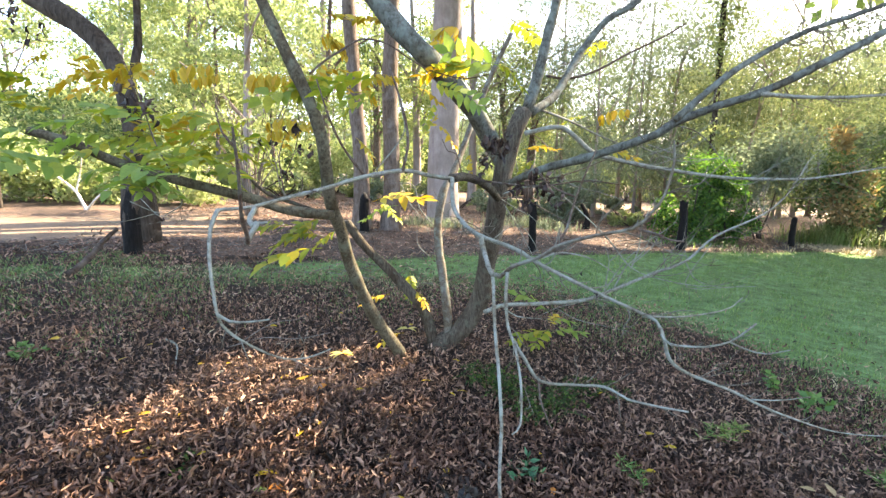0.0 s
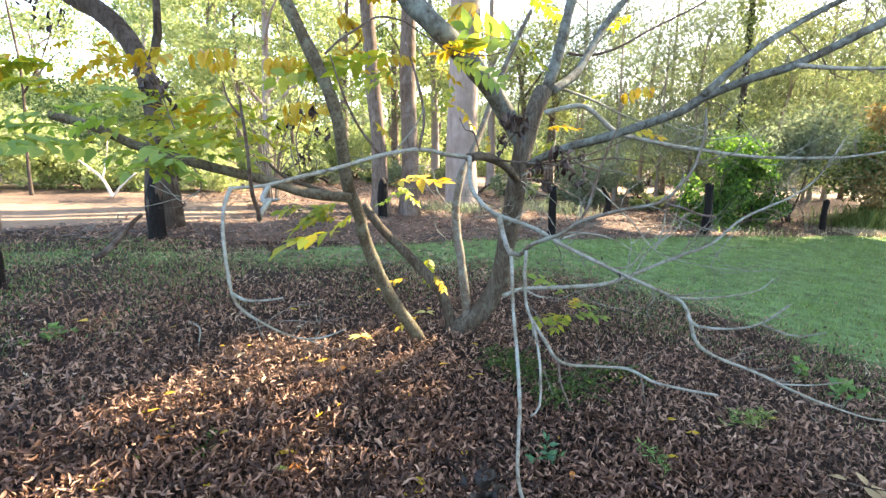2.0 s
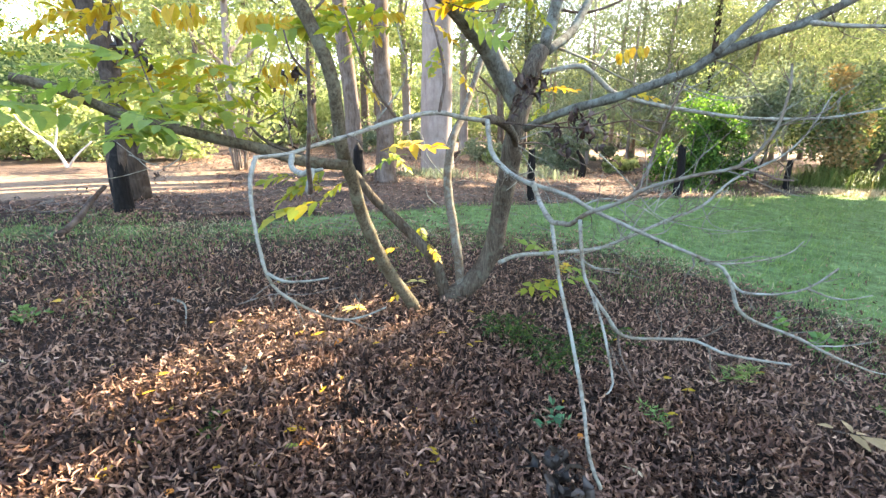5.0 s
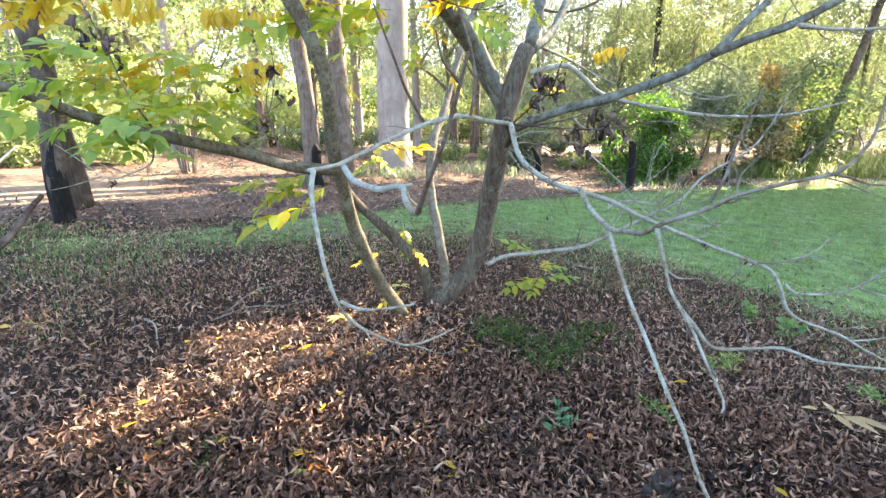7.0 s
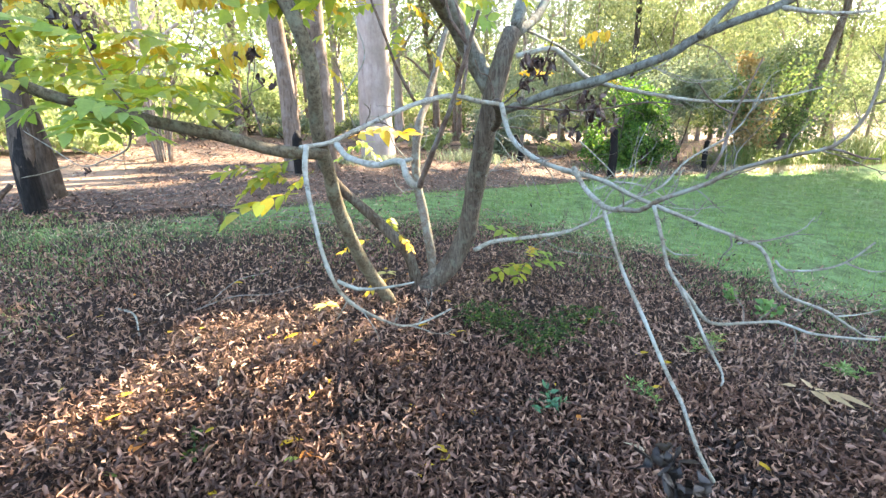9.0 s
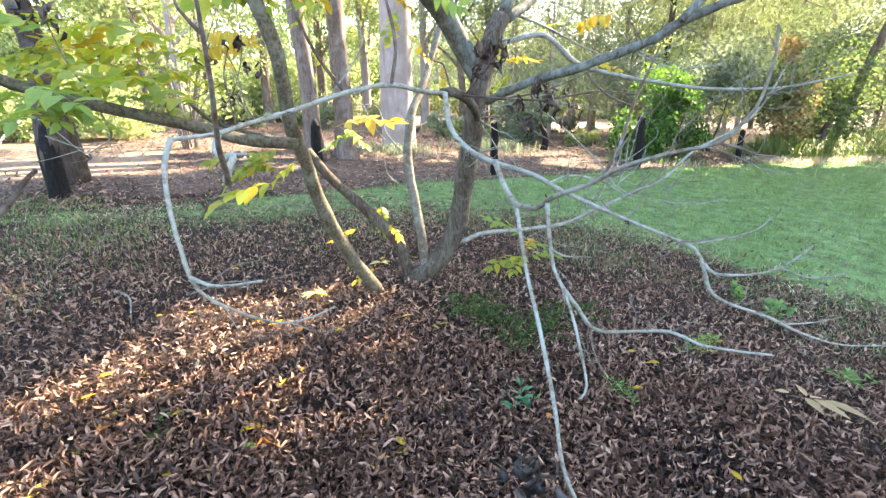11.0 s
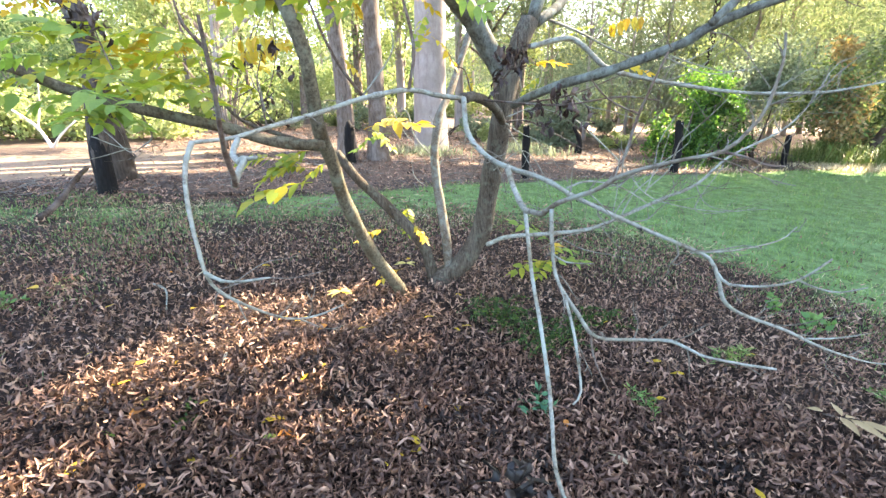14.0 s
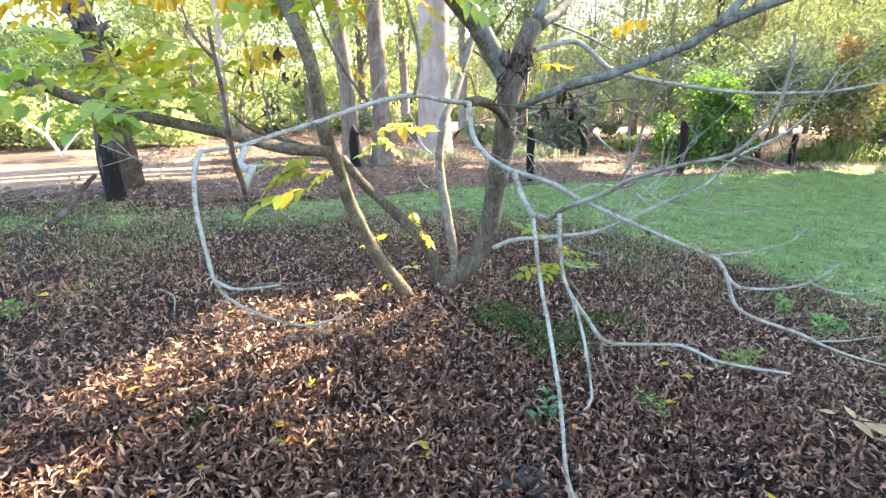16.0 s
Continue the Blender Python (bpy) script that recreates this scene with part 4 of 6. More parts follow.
leaf("lime", (0.20, 2.54, 2.02), 180, -1, 15, 0.73, 0)
leaf("green", (0.01, 2.40, 1.91), -6, -29, 70, 0.60, 0)
leaf("lime", (-0.05, 1.93, 1.84), -16, -21, 70, 0.33, 0)
leaf("yellow", (-0.93, 3.65, 2.16), 171, -3, 0, 0.90, 3)
leaf("yellow", (-1.24, 3.71, 2.16), 171, -4, 0, 0.76, 4)
leaf("yellow", (-0.99, 3.79, 1.87), 174, -15, 0, 0.88, 3)
leaf("yellow", (-1.76, 3.92, 2.21), 171, -1, 0, 0.83, 4)
leaf("yellow", (0.17, 3.09, 1.62), -59, -69, 0, 0.44, 3)


def curled(n, rng, length=(0.042, 0.085), fine=True):
    """n curled dry leaves about the origin: vertices and faces as quads. fine: four rows of three points, or else of two."""
    ln = rng.uniform(*length, n)
    wd = ln * rng.uniform(0.15, 0.30, n)
    bend = rng.uniform(-1.4, 4.2, n)          # how far each leaf arches from end to end
    bend = np.where(np.abs(bend) < 0.05, 0.05, bend)
    cup = rng.uniform(-0.5, 3.0, n)
    twist = rng.uniform(-0.9, 0.9, n)
    sway = rng.uniform(-1.3, 1.3, n)
    st, w = ([-0.5, -0.25, 0.15, 0.5], [0.16, 0.9, 0.9, 0.06]) if fine else ([-0.5, -0.2, 0.2, 0.5], [0.2, 1.0, 0.85, 0.1])
    sides = (-1, 0, 1) if fine else (-1, 1)
    m, k = len(st), len(sides)
    v = np.zeros((n, m * k, 3))
    for i in range(m):
        s = st[i]
        ang = bend * s
        cx, cz = ln * np.sin(ang) / bend, ln * (1 - np.cos(ang)) / bend
        for j, side in enumerate(sides):
            y = side * w[i] * wd / 2
            z = cup * np.abs(y) * 0.8 + twist * s * y
            v[:, i * k + j, 0] = cx - np.sin(ang) * z
            v[:, i * k + j, 1] = y + sway * ln * s * s
            v[:, i * k + j, 2] = cz + np.cos(ang) * z
    f = [(i * k + j, (i + 1) * k + j, (i + 1) * k + j + 1, i * k + j + 1) for i in range(m - 1) for j in range(k - 1)]
    return v, np.array(f)


def turn(v, rng, tilt, n):
    """Turn each leaf by a random heading and lean it by up to tilt radians."""
    yaw, a, b = rng.uniform(0, math.tau, n), rng.normal(0, tilt, n), rng.normal(0, tilt, n)
    x, y, z = v[..., 0], v[..., 1], v[..., 2]
    y, z = y * np.cos(a)[:, None] - z * np.sin(a)[:, None], y * np.sin(a)[:, None] + z * np.cos(a)[:, None]
    x, z = x * np.cos(b)[:, None] + z * np.sin(b)[:, None], -x * np.sin(b)[:, None] + z * np.cos(b)[:, None]
    x, y = x * np.cos(yaw)[:, None] - y * np.sin(yaw)[:, None], x * np.sin(yaw)[:, None] + y * np.cos(yaw)[:, None]
    return np.stack([x, y, z], -1)


def scatter(name, v, f, at, mat, label, category):
    n, k = v.shape[:2]
    co = (v + at[:, None]).reshape(-1, 3)
    faces = (f[None] + (np.arange(n) * k)[:, None, None]).reshape(-1, 4)
    return tagged(put(name, fast_mesh(name, co, faces), mat), label, category, kind="stuff")


def build_litter():
    rng = np.random.default_rng(21)
    n = 124000
    d = 0.9 + 7.0 * rng.random(n) ** 1.45
    a = np.where(rng.random(n) < 0.93, rng.uniform(-1.0, 1.0, n) + rng.normal(0, 0.10, n), rng.uniform(-math.pi, math.pi, n))
    d = np.where(rng.random(n) < 0.05, rng.uniform(0.0, 1.2, n), d)
    x, y = d * np.sin(a) - 0.1, d * np.cos(a)
    keep = (1 - lawn(x, y)) * (1 - drive(x, y))
    thin = 0.7 + 0.3 * (1 - smooth(np.hypot(x + 0.1, (y - 2.6) * 0.9), 2.4, 4.4))
    bare = smooth(np.sin(2.3 * x + 1.3 * y) + np.sin(3.1 * y - 1.7 * x + 2), 0.6, 1.6) * smooth(-x + 0.4 * y, 3.2, 4.4)
    ok = rng.random(n) < (0.03 + 0.97 * keep * thin) * (1 - 0.4 * bare) * (1 - smooth(y, 5.5, 7.0) * 0.75)
    x, y = x[ok], y[ok]
    n = len(x)
    z = land(x, y) + rng.uniform(0.0, 0.066, n)
    close = np.hypot(x + 0.1, y) < 2.7
    # farther leaves take the brightened litter colours
    for pick, fine, name in ((close, True, "leaf_litter"), (~close, False, "thin_leaf_litter")):
        v, f = curled(int(pick.sum()), rng, (0.032, 0.066) if fine else (0.032, 0.062), fine)
        v = turn(v, rng, 0.85, len(v))
        scatter(name, v, f, np.stack([x, y, z], 1)[pick], M_LITTER if fine else M_LITTER_LIT, "thick bed of curled brown dry leaves", "leaf litter")


build_litter()


def build_grass():
    rng = np.random.default_rng(33)

    def blades(n, x, y, hgt, lean, wid, bent=True):
        h, w = rng.uniform(*hgt, n), rng.uniform(*wid, n)
        yaw, la = rng.uniform(0, math.tau, n), rng.uniform(0.1, lean, n)
        dx, dy = np.cos(yaw), np.sin(yaw)
        z = land(x, y)
        base = np.stack([x, y, z], 1)
        across = np.stack([-dy * w, dx * w, np.zeros(n)], 1)
        up1 = np.stack([dx * h * la * 0.35, dy * h * la * 0.35, h * 0.6], 1)
        up2 = np.stack([dx * h * la, dy * h * la, h], 1)
        if not bent:
            v = np.stack([base - across, base + across, base + up2 + across * 0.2, base + up2 - across * 0.2], 1)
            return v.reshape(-1, 3), np.arange(n * 4).reshape(-1, 4)
        v = np.stack([base - across, base + across, base + up1 + across * 0.8, base + up1 - across * 0.8, base + up2 + across * 0.1, base + up2 - across * 0.1], 1)
        return v.reshape(-1, 3), (np.array([(0, 1, 2, 3), (3, 2, 4, 5)])[None] + (np.arange(n) * 6)[:, None, None]).reshape(-1, 4)

    n, m = 185000, 12000
    hx, hy = rng.uniform(-5, 13, m), 2.5 + 9.5 * rng.random(m) ** 1.2   # clumps, and single blades between them
    pick = rng.integers(0, m, n)
    wide = np.where(rng.random(n) < 0.45, 0.06, 0.4)
    x, y = hx[pick] + rng.normal(size=n) * wide, hy[pick] + rng.normal(size=n) * wide
    ok = rng.random(n) < lawn(x, y) * np.clip(0.55 + 0.35 * np.sin(3.1 * x + 1) * np.sin(2.7 * y) + 0.35 * np.sin(9.3 * x + 3 * np.sin(2 * y)) * np.sin(8.1 * y + 2 * np.sin(3 * x)), 0.08, 1)
    co, f = blades(ok.sum(), x[ok], y[ok], (0.018, 0.065), 1.3, (0.0025, 0.005), False)
    tagged(put("lawn_grass", fast_mesh("lawn_grass", co, f), M_GRASS), "short green mown grass on the shaded lawn", "grass", kind="stuff")
    # sparse seedlings and grass that push through the leaves at the edge
    n = 96000
    x, y = rng.normal(0, 0.25, n) + rng.uniform(-5.3, 4.3, n), rng.uniform(1.2, 6, n)
    behind = 1.1 * smooth(y, 3.4, 4.0)
    edge = smooth(np.hypot(x + 0.1, (y - 2.8) * 0.9), 2.2 - behind, 3.6 - behind) * (1 - lawn(x, y)) * np.clip(0.4 + np.sin(2.7 * x) * np.sin(2.2 * y + 1), 0.03, 1) * (1 - drive(x, y))
    edge = np.maximum(edge, 0.95 * smooth(-x - 0.25 * (y - 2.5), 1.9, 2.7) * (1 - smooth(y, 4.6, 5.6)) * np.clip(0.35 + np.sin(3.9 * x + 1) * np.sin(3.1 * y) + 0.5 * np.sin(7 * x + 4 * y), 0, 1))
    ok = rng.random(n) < edge * smooth(y, 1.2, 2.3)
    co, f = blades(ok.sum(), x[ok], y[ok], (0.012, 0.04), 1.4, (0.002, 0.005))
    tagged(put("sparse_grass", fast_mesh("sparse_grass", co, f), M_DULL), "thin grass and seedlings growing through the leaves", "grass", kind="stuff")
    # dry straw that lies flat along the border of lawn and litter
    n = 26000
    x, y = rng.uniform(-4.5, 5, n), rng.uniform(2.2, 6, n)
    rim = lawn(x, y) * (1 - lawn(x, y)) * 4 * np.clip(0.3 + np.sin(2.1 * x + 2) * np.sin(2.6 * y), 0.05, 1)
    ok = rng.random(n) < rim
    co, f = blades(ok.sum(), x[ok], y[ok], (0.012, 0.03), 4.5, (0.0015, 0.003))
    tagged(put("dry_grass", fast_mesh("dry_grass", co, f), M_STRAW), "dry straw lying flat at the lawn border", "grass", kind="stuff")


build_grass()


# ---- woods behind ----
def foliage(centres, radii, n, size, rng, flat=0.55, clump=0.0, hang=0.0, sprays=0, thin=0.28):
    """n small leaf blades gathered in the given balls, mostly near their skins; sprays: in so many tight tufts."""
    centres, radii = np.asarray(centres, float), np.asarray(radii, float)
    w = radii ** 2

    def spots(m):
        pick = rng.choice(len(centres), m, p=w / w.sum())
        d = rng.normal(size=(m, 3))
        d /= np.linalg.norm(d, axis=1)[:, None]
        return centres[pick] + d * (rng.random(m) ** 0.45 * radii[pick])[:, None] * np.array([1, 1, flat + 0.3])

    if sprays:
        hub, wide = spots(sprays), rng.uniform(0.6, 1.5, sprays)
        pick = rng.choice(sprays, n, p=wide ** 2 / (wide ** 2).sum())
        p = hub[pick] + rng.normal(size=(n, 3)) * (wide[pick] * clump)[:, None] * np.array([1, 1, 0.6])
    else:
        p = spots(n)
        if clump:
            p += (np.sin(p[:, [1, 2, 0]] * (2.1 / clump)) * np.sin(p[:, [2, 0, 1]] * (3.3 / clump))) * clump * 0.35
    s = size * rng.uniform(0.55, 1.3, n)
    ax = rng.normal(size=(n, 3)) - np.array([0, 0, hang])
    ax /= np.linalg.norm(ax, axis=1)[:, None]
    bx = np.cross(ax, rng.normal(size=(n, 3)))
    bx /= np.linalg.norm(bx, axis=1)[:, None] + 1e-9
    L, W = ax * s[:, None], bx * (s * thin)[:, None]
    v = np.stack([p - L * 0.5, p + W - L * 0.05, p + L * 0.5, p - W - L * 0.05], 1)
    return v, p


def quads(v):
    return v.reshape(-1, 3), np.arange(len(v) * 4).reshape(-1, 4)


def sun_gap(p):
    """True for leaves to cut from the crowns, so that sun reaches the ground at GAPS."""
    k = (p[:, 2] - 0.12) / SUN_DIR.z
    x, y = p[:, 0] - SUN_DIR.x * k, p[:, 1] - SUN_DIR.y * k
    out = np.zeros(len(p), bool)
    for ax, ay, bx, by, w in GAPS:
        d = np.array([bx - ax, by - ay])
        u = np.clip(((x - ax) * d[0] + (y - ay) * d[1]) / (d @ d), 0, 1)
        out |= np.hypot(x - ax - u * d[0], y - ay - u * d[1]) < w
    # leaves also thinned out here, to dapple the litter round the streak
    side = (x + 1.70) * 1.55 - (y - 1.8) * 0.55          # to one side of the streak only
    thin = (np.hypot((x + 0.66) / 1.0, (y - 2.55) / 0.9) < 1) & (side > 0) & (np.mod(np.sin(p[:, 0] * 12.9 + p[:, 1] * 78.2) * 437.6, 1) < 1.04 - 0.05 * side)
    return out | thin


# sunlit ground: a streak across the litter, a smaller one beside it, the drive, and the far corner of the lawn
GAPS = [(-1.78, 1.25, -1.66, 2.2, 0.40), (-1.62, 2.2, -1.36, 2.95, 0.34), (-1.36, 2.95, -1.2, 3.2, 0.26), (-2.9, 3.0, -2.2, 3.9, 0.15), (-13, 5.6, -5.0, 9.4, 2.3), (-15, 6.5, -6.5, 10.8, 2.3), (-5.2, 9.2, -3.4, 11.0, 0.7),
        (10.6, 11.8, 12.4, 12.1, 0.5), (11.6, 12.6, 13.4, 12.9, 0.6), (4.4, 11.2, 6.4, 12.0, 0.9), (3.0, 12.4, 5.0, 13.0, 0.4), (-2.5, 12, -0.5, 12.6, 0.5), (-2.6, 8.6, -1.9, 8.8, 0.35), (-12, 24, 12, 26, 1.5)]


def wood_tree(base, lines, mat, crown=(), leafmat=None, n=0, size=0.12, label="", seed=0, hang=0.3, sides=12, flare=0.5, group="background trees", thin=0.28, bunch=55, loose=1.0):
    """A tree of the wood behind: trunk and limbs as tubes, and a crown of many small leaves."""
    rng = np.random.default_rng(100 + seed)
    ob = thing("woodland_tree", (base[0], base[1], float(land(base[0], base[1]))), label, "tree", group)
    for i, (r0, r1, *pts) in enumerate(lines):
        under(limb("trunk" if i == 0 else "branch", None, mat, pts, r0, r1, sides=sides if i == 0 else 7, step=0.35 if i == 0 else 0.3, rough=0.12, seed=seed + i, flare=flare if i == 0 else 0), ob)
    if n:
        v, p = foliage([c[:3] for c in crown], [c[3] for c in crown], n, size, rng, clump=(1.1 * size + 0.10) * loose, hang=hang, sprays=max(30, n // bunch), thin=thin)
        v = v[~sun_gap(p)]
        under(put("crown", fast_mesh("crown", *quads(v)), leafmat), ob)
    return ob


def g(x, y, dz=0.0):
    return (x, y, float(land(x, y)) + dz)


def crown_balls(x, y, z0, z1, spread, k, rng):
    return [(x + rng.normal() * spread * 0.5, y + rng.normal() * spread * 0.5, rng.uniform(z0, z1), rng.uniform(0.35, 0.7) * spread) for _ in range(k)]


crng = np.random.default_rng(5)
# tall pale gum in the middle distance
wood_tree((0.0, 12.2), [(0.40, 0.30, g(0, 12.2, -0.2), (0.02, 12.2, 3), (0.1, 12.2, 7), (0.3, 12.3, 12)), (0.16, 0.06, (0.15, 12.2, 7.5), (1.4, 12.6, 9.5), (2.6, 13, 11.5))],
          M_GUM, crown_balls(0.6, 12.6, 9, 14, 3.2, 7, crng), M_FOREST, 9000, 0.2, "tall gum tree with smooth pale pinkish bark", 1, sides=18, flare=0.12)
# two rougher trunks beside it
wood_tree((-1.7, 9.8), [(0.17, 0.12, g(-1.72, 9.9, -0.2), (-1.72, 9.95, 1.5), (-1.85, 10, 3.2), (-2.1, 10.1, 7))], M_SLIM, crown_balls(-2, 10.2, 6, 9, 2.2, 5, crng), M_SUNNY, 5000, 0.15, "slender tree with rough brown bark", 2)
wood_tree((-1.1, 9.9), [(0.19, 0.13, g(-1.1, 10.0, -0.2), (-1.08, 10, 1.6), (-1.12, 10.05, 3.4), (-1.0, 10.2, 7))], M_SLIM, crown_balls(-0.9, 10.4, 6, 9, 2.2, 5, crng), M_FOREST, 5000, 0.15, "slender tree with rough brown bark", 3)
# leaning tree with a charred foot beside the drive
lean_tree = wood_tree((-3.95, 5.9), [(0.098, 0.14, g(-3.95, 5.9, -0.12), g(-3.96, 5.92, 0.4), (-3.97, 5.95, 0.95), (-4.0, 6.06, 1.29), (-3.98, 6.15, 1.79), (-4.08, 6.25, 2.36), (-4.32, 6.34, 2.89), (-4.74, 6.4, 3.28), (-5.29, 6.46, 3.59), (-6.2, 6.6, 4.2)),
                          (0.18, 0.09, g(-4.32, 6.85, -0.2), (-4.30, 6.80, 0.82), (-4.28, 6.70, 1.30), (-4.22, 6.54, 1.74), (-4.12, 6.34, 2.25)), (0.06, 0.03, (-4.1, 6.27, 2.4), (-3.98, 6.4, 3.0), (-4.05, 6.6, 4.4))],
          M_ROUGH, crown_balls(-4.8, 6.4, 4.8, 6.5, 2.0, 5, crng), M_FOREST, 4500, 0.13, "leaning gum with a forked trunk and charred foot", 4, flare=0)
under(limb("charred_foot", None, M_CHAR, [g(-3.95, 5.9, -0.12), g(-3.96, 5.915, 0.4), (-3.972, 5.94, 0.95), (-3.995, 6.045, 1.27)], 0.116, 0.09, "blackened burnt base of the trunk", sides=14, step=0.07, rough=0.2, flare=0.15), lean_tree)

# a small dull-leaved tree at the far side of the drive
wood_tree((-8.8, 9.3), [(0.032, 0.015, g(-8.8, 9.3, -0.1), (-8.75, 9.3, 1.4), (-8.6, 9.3, 3.0), (-8.7, 9.3, 4.6)), (0.02, 0.008, (-8.6, 9.3, 2.6), (-8.2, 9.4, 3.3), (-7.9, 9.4, 3.9))],
          M_ROUGH, crown_balls(-8.7, 9.3, 2.4, 5.2, 1.3, 8, np.random.default_rng(6)), M_MAUVE, 1800, 0.13, "small tree with sparse dull mauve-brown foliage", 96, sides=8)

# high canopy trees added out of view ahead, whose crowns keep the clearing in shade
for i in range(18):
    x, y = 4.5 + 5.2 * (i % 4) + crng.uniform(-1, 1), 5.0 + 5.0 * (i // 4) + crng.uniform(-1, 1)
    if i > 11:
        x, y = ((11.0, 9.6), (8.6, 8.0), (17.0, 13.0), (20.0, 16.5), (14.5, 15.5), (22.0, 12.5))[i - 12]
    balls = [(x + crng.normal() * 1.5, y + crng.normal() * 1.5, crng.uniform(8.8, 12) + (2.0 if i // 4 == 2 else 0.0), crng.uniform(1.6, 2.5)) for _ in range(10)]
    # trunk feet moved sideways, so that these shade trees stay unseen
    fy = max(y * 0.8, 4.0)
    fx = max(x + 4.0, 1.75 * fy + 4.0)
    lines = [(0.17, 0.09, g(fx, fy, -0.3), (fx, fy, 3.5), ((x + fx) / 2, (y + fy) / 2, 7.5), (x, y, 10.5))]
    lines += [(0.05, 0.02, (x, y, 9.5), ((x + b[0]) / 2, (y + b[1]) / 2, 10), b[:3]) for b in balls[:3] if not sun_gap(np.array([[x + (b[0] - x) * u, y + (b[1] - y) * u, 9.5 + (b[2] - 9.5) * u] for u in np.linspace(0.1, 1, 10)])).any()]
    wood_tree((fx, fy), lines, M_GUM, balls, M_FOREST, 4300, 0.54, "unseen tall gum added to shade the clearing with its high leafy crown", 300 + i, sides=10, group="canopy trees")

# woods behind, thicker with distance; airier and lower to one side, where the sky shows
WOOD = [  # x from, x to, y from, y to, trees, top, low, leaves, size, thinness, leaf
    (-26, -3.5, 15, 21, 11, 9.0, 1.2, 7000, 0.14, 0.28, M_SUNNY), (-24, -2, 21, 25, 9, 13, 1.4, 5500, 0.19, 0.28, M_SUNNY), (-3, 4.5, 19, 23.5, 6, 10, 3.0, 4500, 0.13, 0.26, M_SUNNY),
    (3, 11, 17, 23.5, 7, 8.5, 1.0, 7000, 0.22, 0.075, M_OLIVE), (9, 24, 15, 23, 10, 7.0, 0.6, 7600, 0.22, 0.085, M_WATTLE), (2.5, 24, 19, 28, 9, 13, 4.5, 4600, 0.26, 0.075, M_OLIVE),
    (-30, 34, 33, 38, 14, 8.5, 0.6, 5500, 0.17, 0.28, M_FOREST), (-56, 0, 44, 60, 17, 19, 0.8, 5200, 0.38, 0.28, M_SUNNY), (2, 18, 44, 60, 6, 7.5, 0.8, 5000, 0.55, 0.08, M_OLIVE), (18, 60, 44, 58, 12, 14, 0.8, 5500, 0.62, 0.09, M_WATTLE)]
count = 0
for x0, x1, y0, y1, trees, top, low, amount, size, thin, leafmat in WOOD:
    for i in range(trees):
        x = x0 + (x1 - x0) * (i + crng.uniform(0.15, 0.85)) / trees
        y = crng.uniform(y0, y1)
        h = top * crng.uniform(0.75, 1.2) * (0.4 if -0.87 < x / y < -0.69 else 1.0)
        r = crng.uniform(0.06, 0.17) * (1 + y / 60) * (0.55 if thin < 0.2 else 1.0)
        lean = crng.normal() * 0.5
        wide = min(3.6, 0.9 + (x1 - x0) / trees * 0.75) * (1 + y0 / 90)
        balls = crown_balls(x + lean * 0.5, y, low, h, wide, 12, crng)
        lines = [(r, r * 0.3, g(x, y, -0.3), (x + lean * 0.1, y, h * 0.25), (x + lean * 0.6, y + 0.1, h * 0.65), (x + lean, y, h * (0.85 if thin > 0.2 else 0.7)))]
        for b in balls[:5]:
            zb = max(0.9, b[2] - 1.4)
            lines.append((r * 0.4, 0.015, (x + lean * 0.8 * zb / h, y, zb), ((x + b[0]) / 2, (y + b[1]) / 2, b[2] - 0.5), b[:3]))
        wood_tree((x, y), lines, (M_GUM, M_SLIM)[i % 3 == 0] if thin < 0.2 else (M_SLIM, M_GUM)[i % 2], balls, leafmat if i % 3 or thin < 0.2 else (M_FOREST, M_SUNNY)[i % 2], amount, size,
                  "woodland tree with pale thin trunk and loose leafy crown" if i % 2 or thin < 0.2 else "woodland tree with rough dark trunk and leafy crown", 20 + count, sides=7, thin=thin, hang=0.7 if thin < 0.2 else 0.3, bunch=220 if thin < 0.2 else 90, loose=1.5 if thin < 0.2 else 1.0)
        count += 1


def distant_woods():
    """A far belt of woodland all along the horizon, with an uneven top."""
    rng = np.random.default_rng(91)
    nu, nv = 420, 14
    az = np.linspace(-1.45, 1.45, nu)
    top = 13 + 2.5 * np.sin(az * 9 + 1) + 1.8 * np.sin(az * 23) + 1.2 * np.sin(az * 61 + 2) + rng.uniform(-1.2, 1.2, nu)
    v = np.linspace(0, 1, nv)[:, None]
    r = 135 + 6 * np.sin(az * 17)[None] + rng.uniform(-2.5, 2.5, (nv, nu)) + 4 * v
    x, y = r * np.sin(az), r * np.cos(az)
    z = -2 + (top + 2) * v + rng.uniform(-0.4, 0.4, (nv, nu)) * (v > 0)
    i = (np.arange(nv - 1)[:, None] * nu + np.arange(nu - 1)).ravel()
    me = fast_mesh("backdrop", np.stack([x, y, z], -1).reshape(-1, 3), np.stack([i, i + 1, i + 1 + nu, i + nu], 1))
    return tagged(put("backdrop", me, M_DISTANT, smooth_faces=False), "far belt of woodland along the horizon, its greens paled as if by haze", "woodland", kind="structure")


distant_woods()


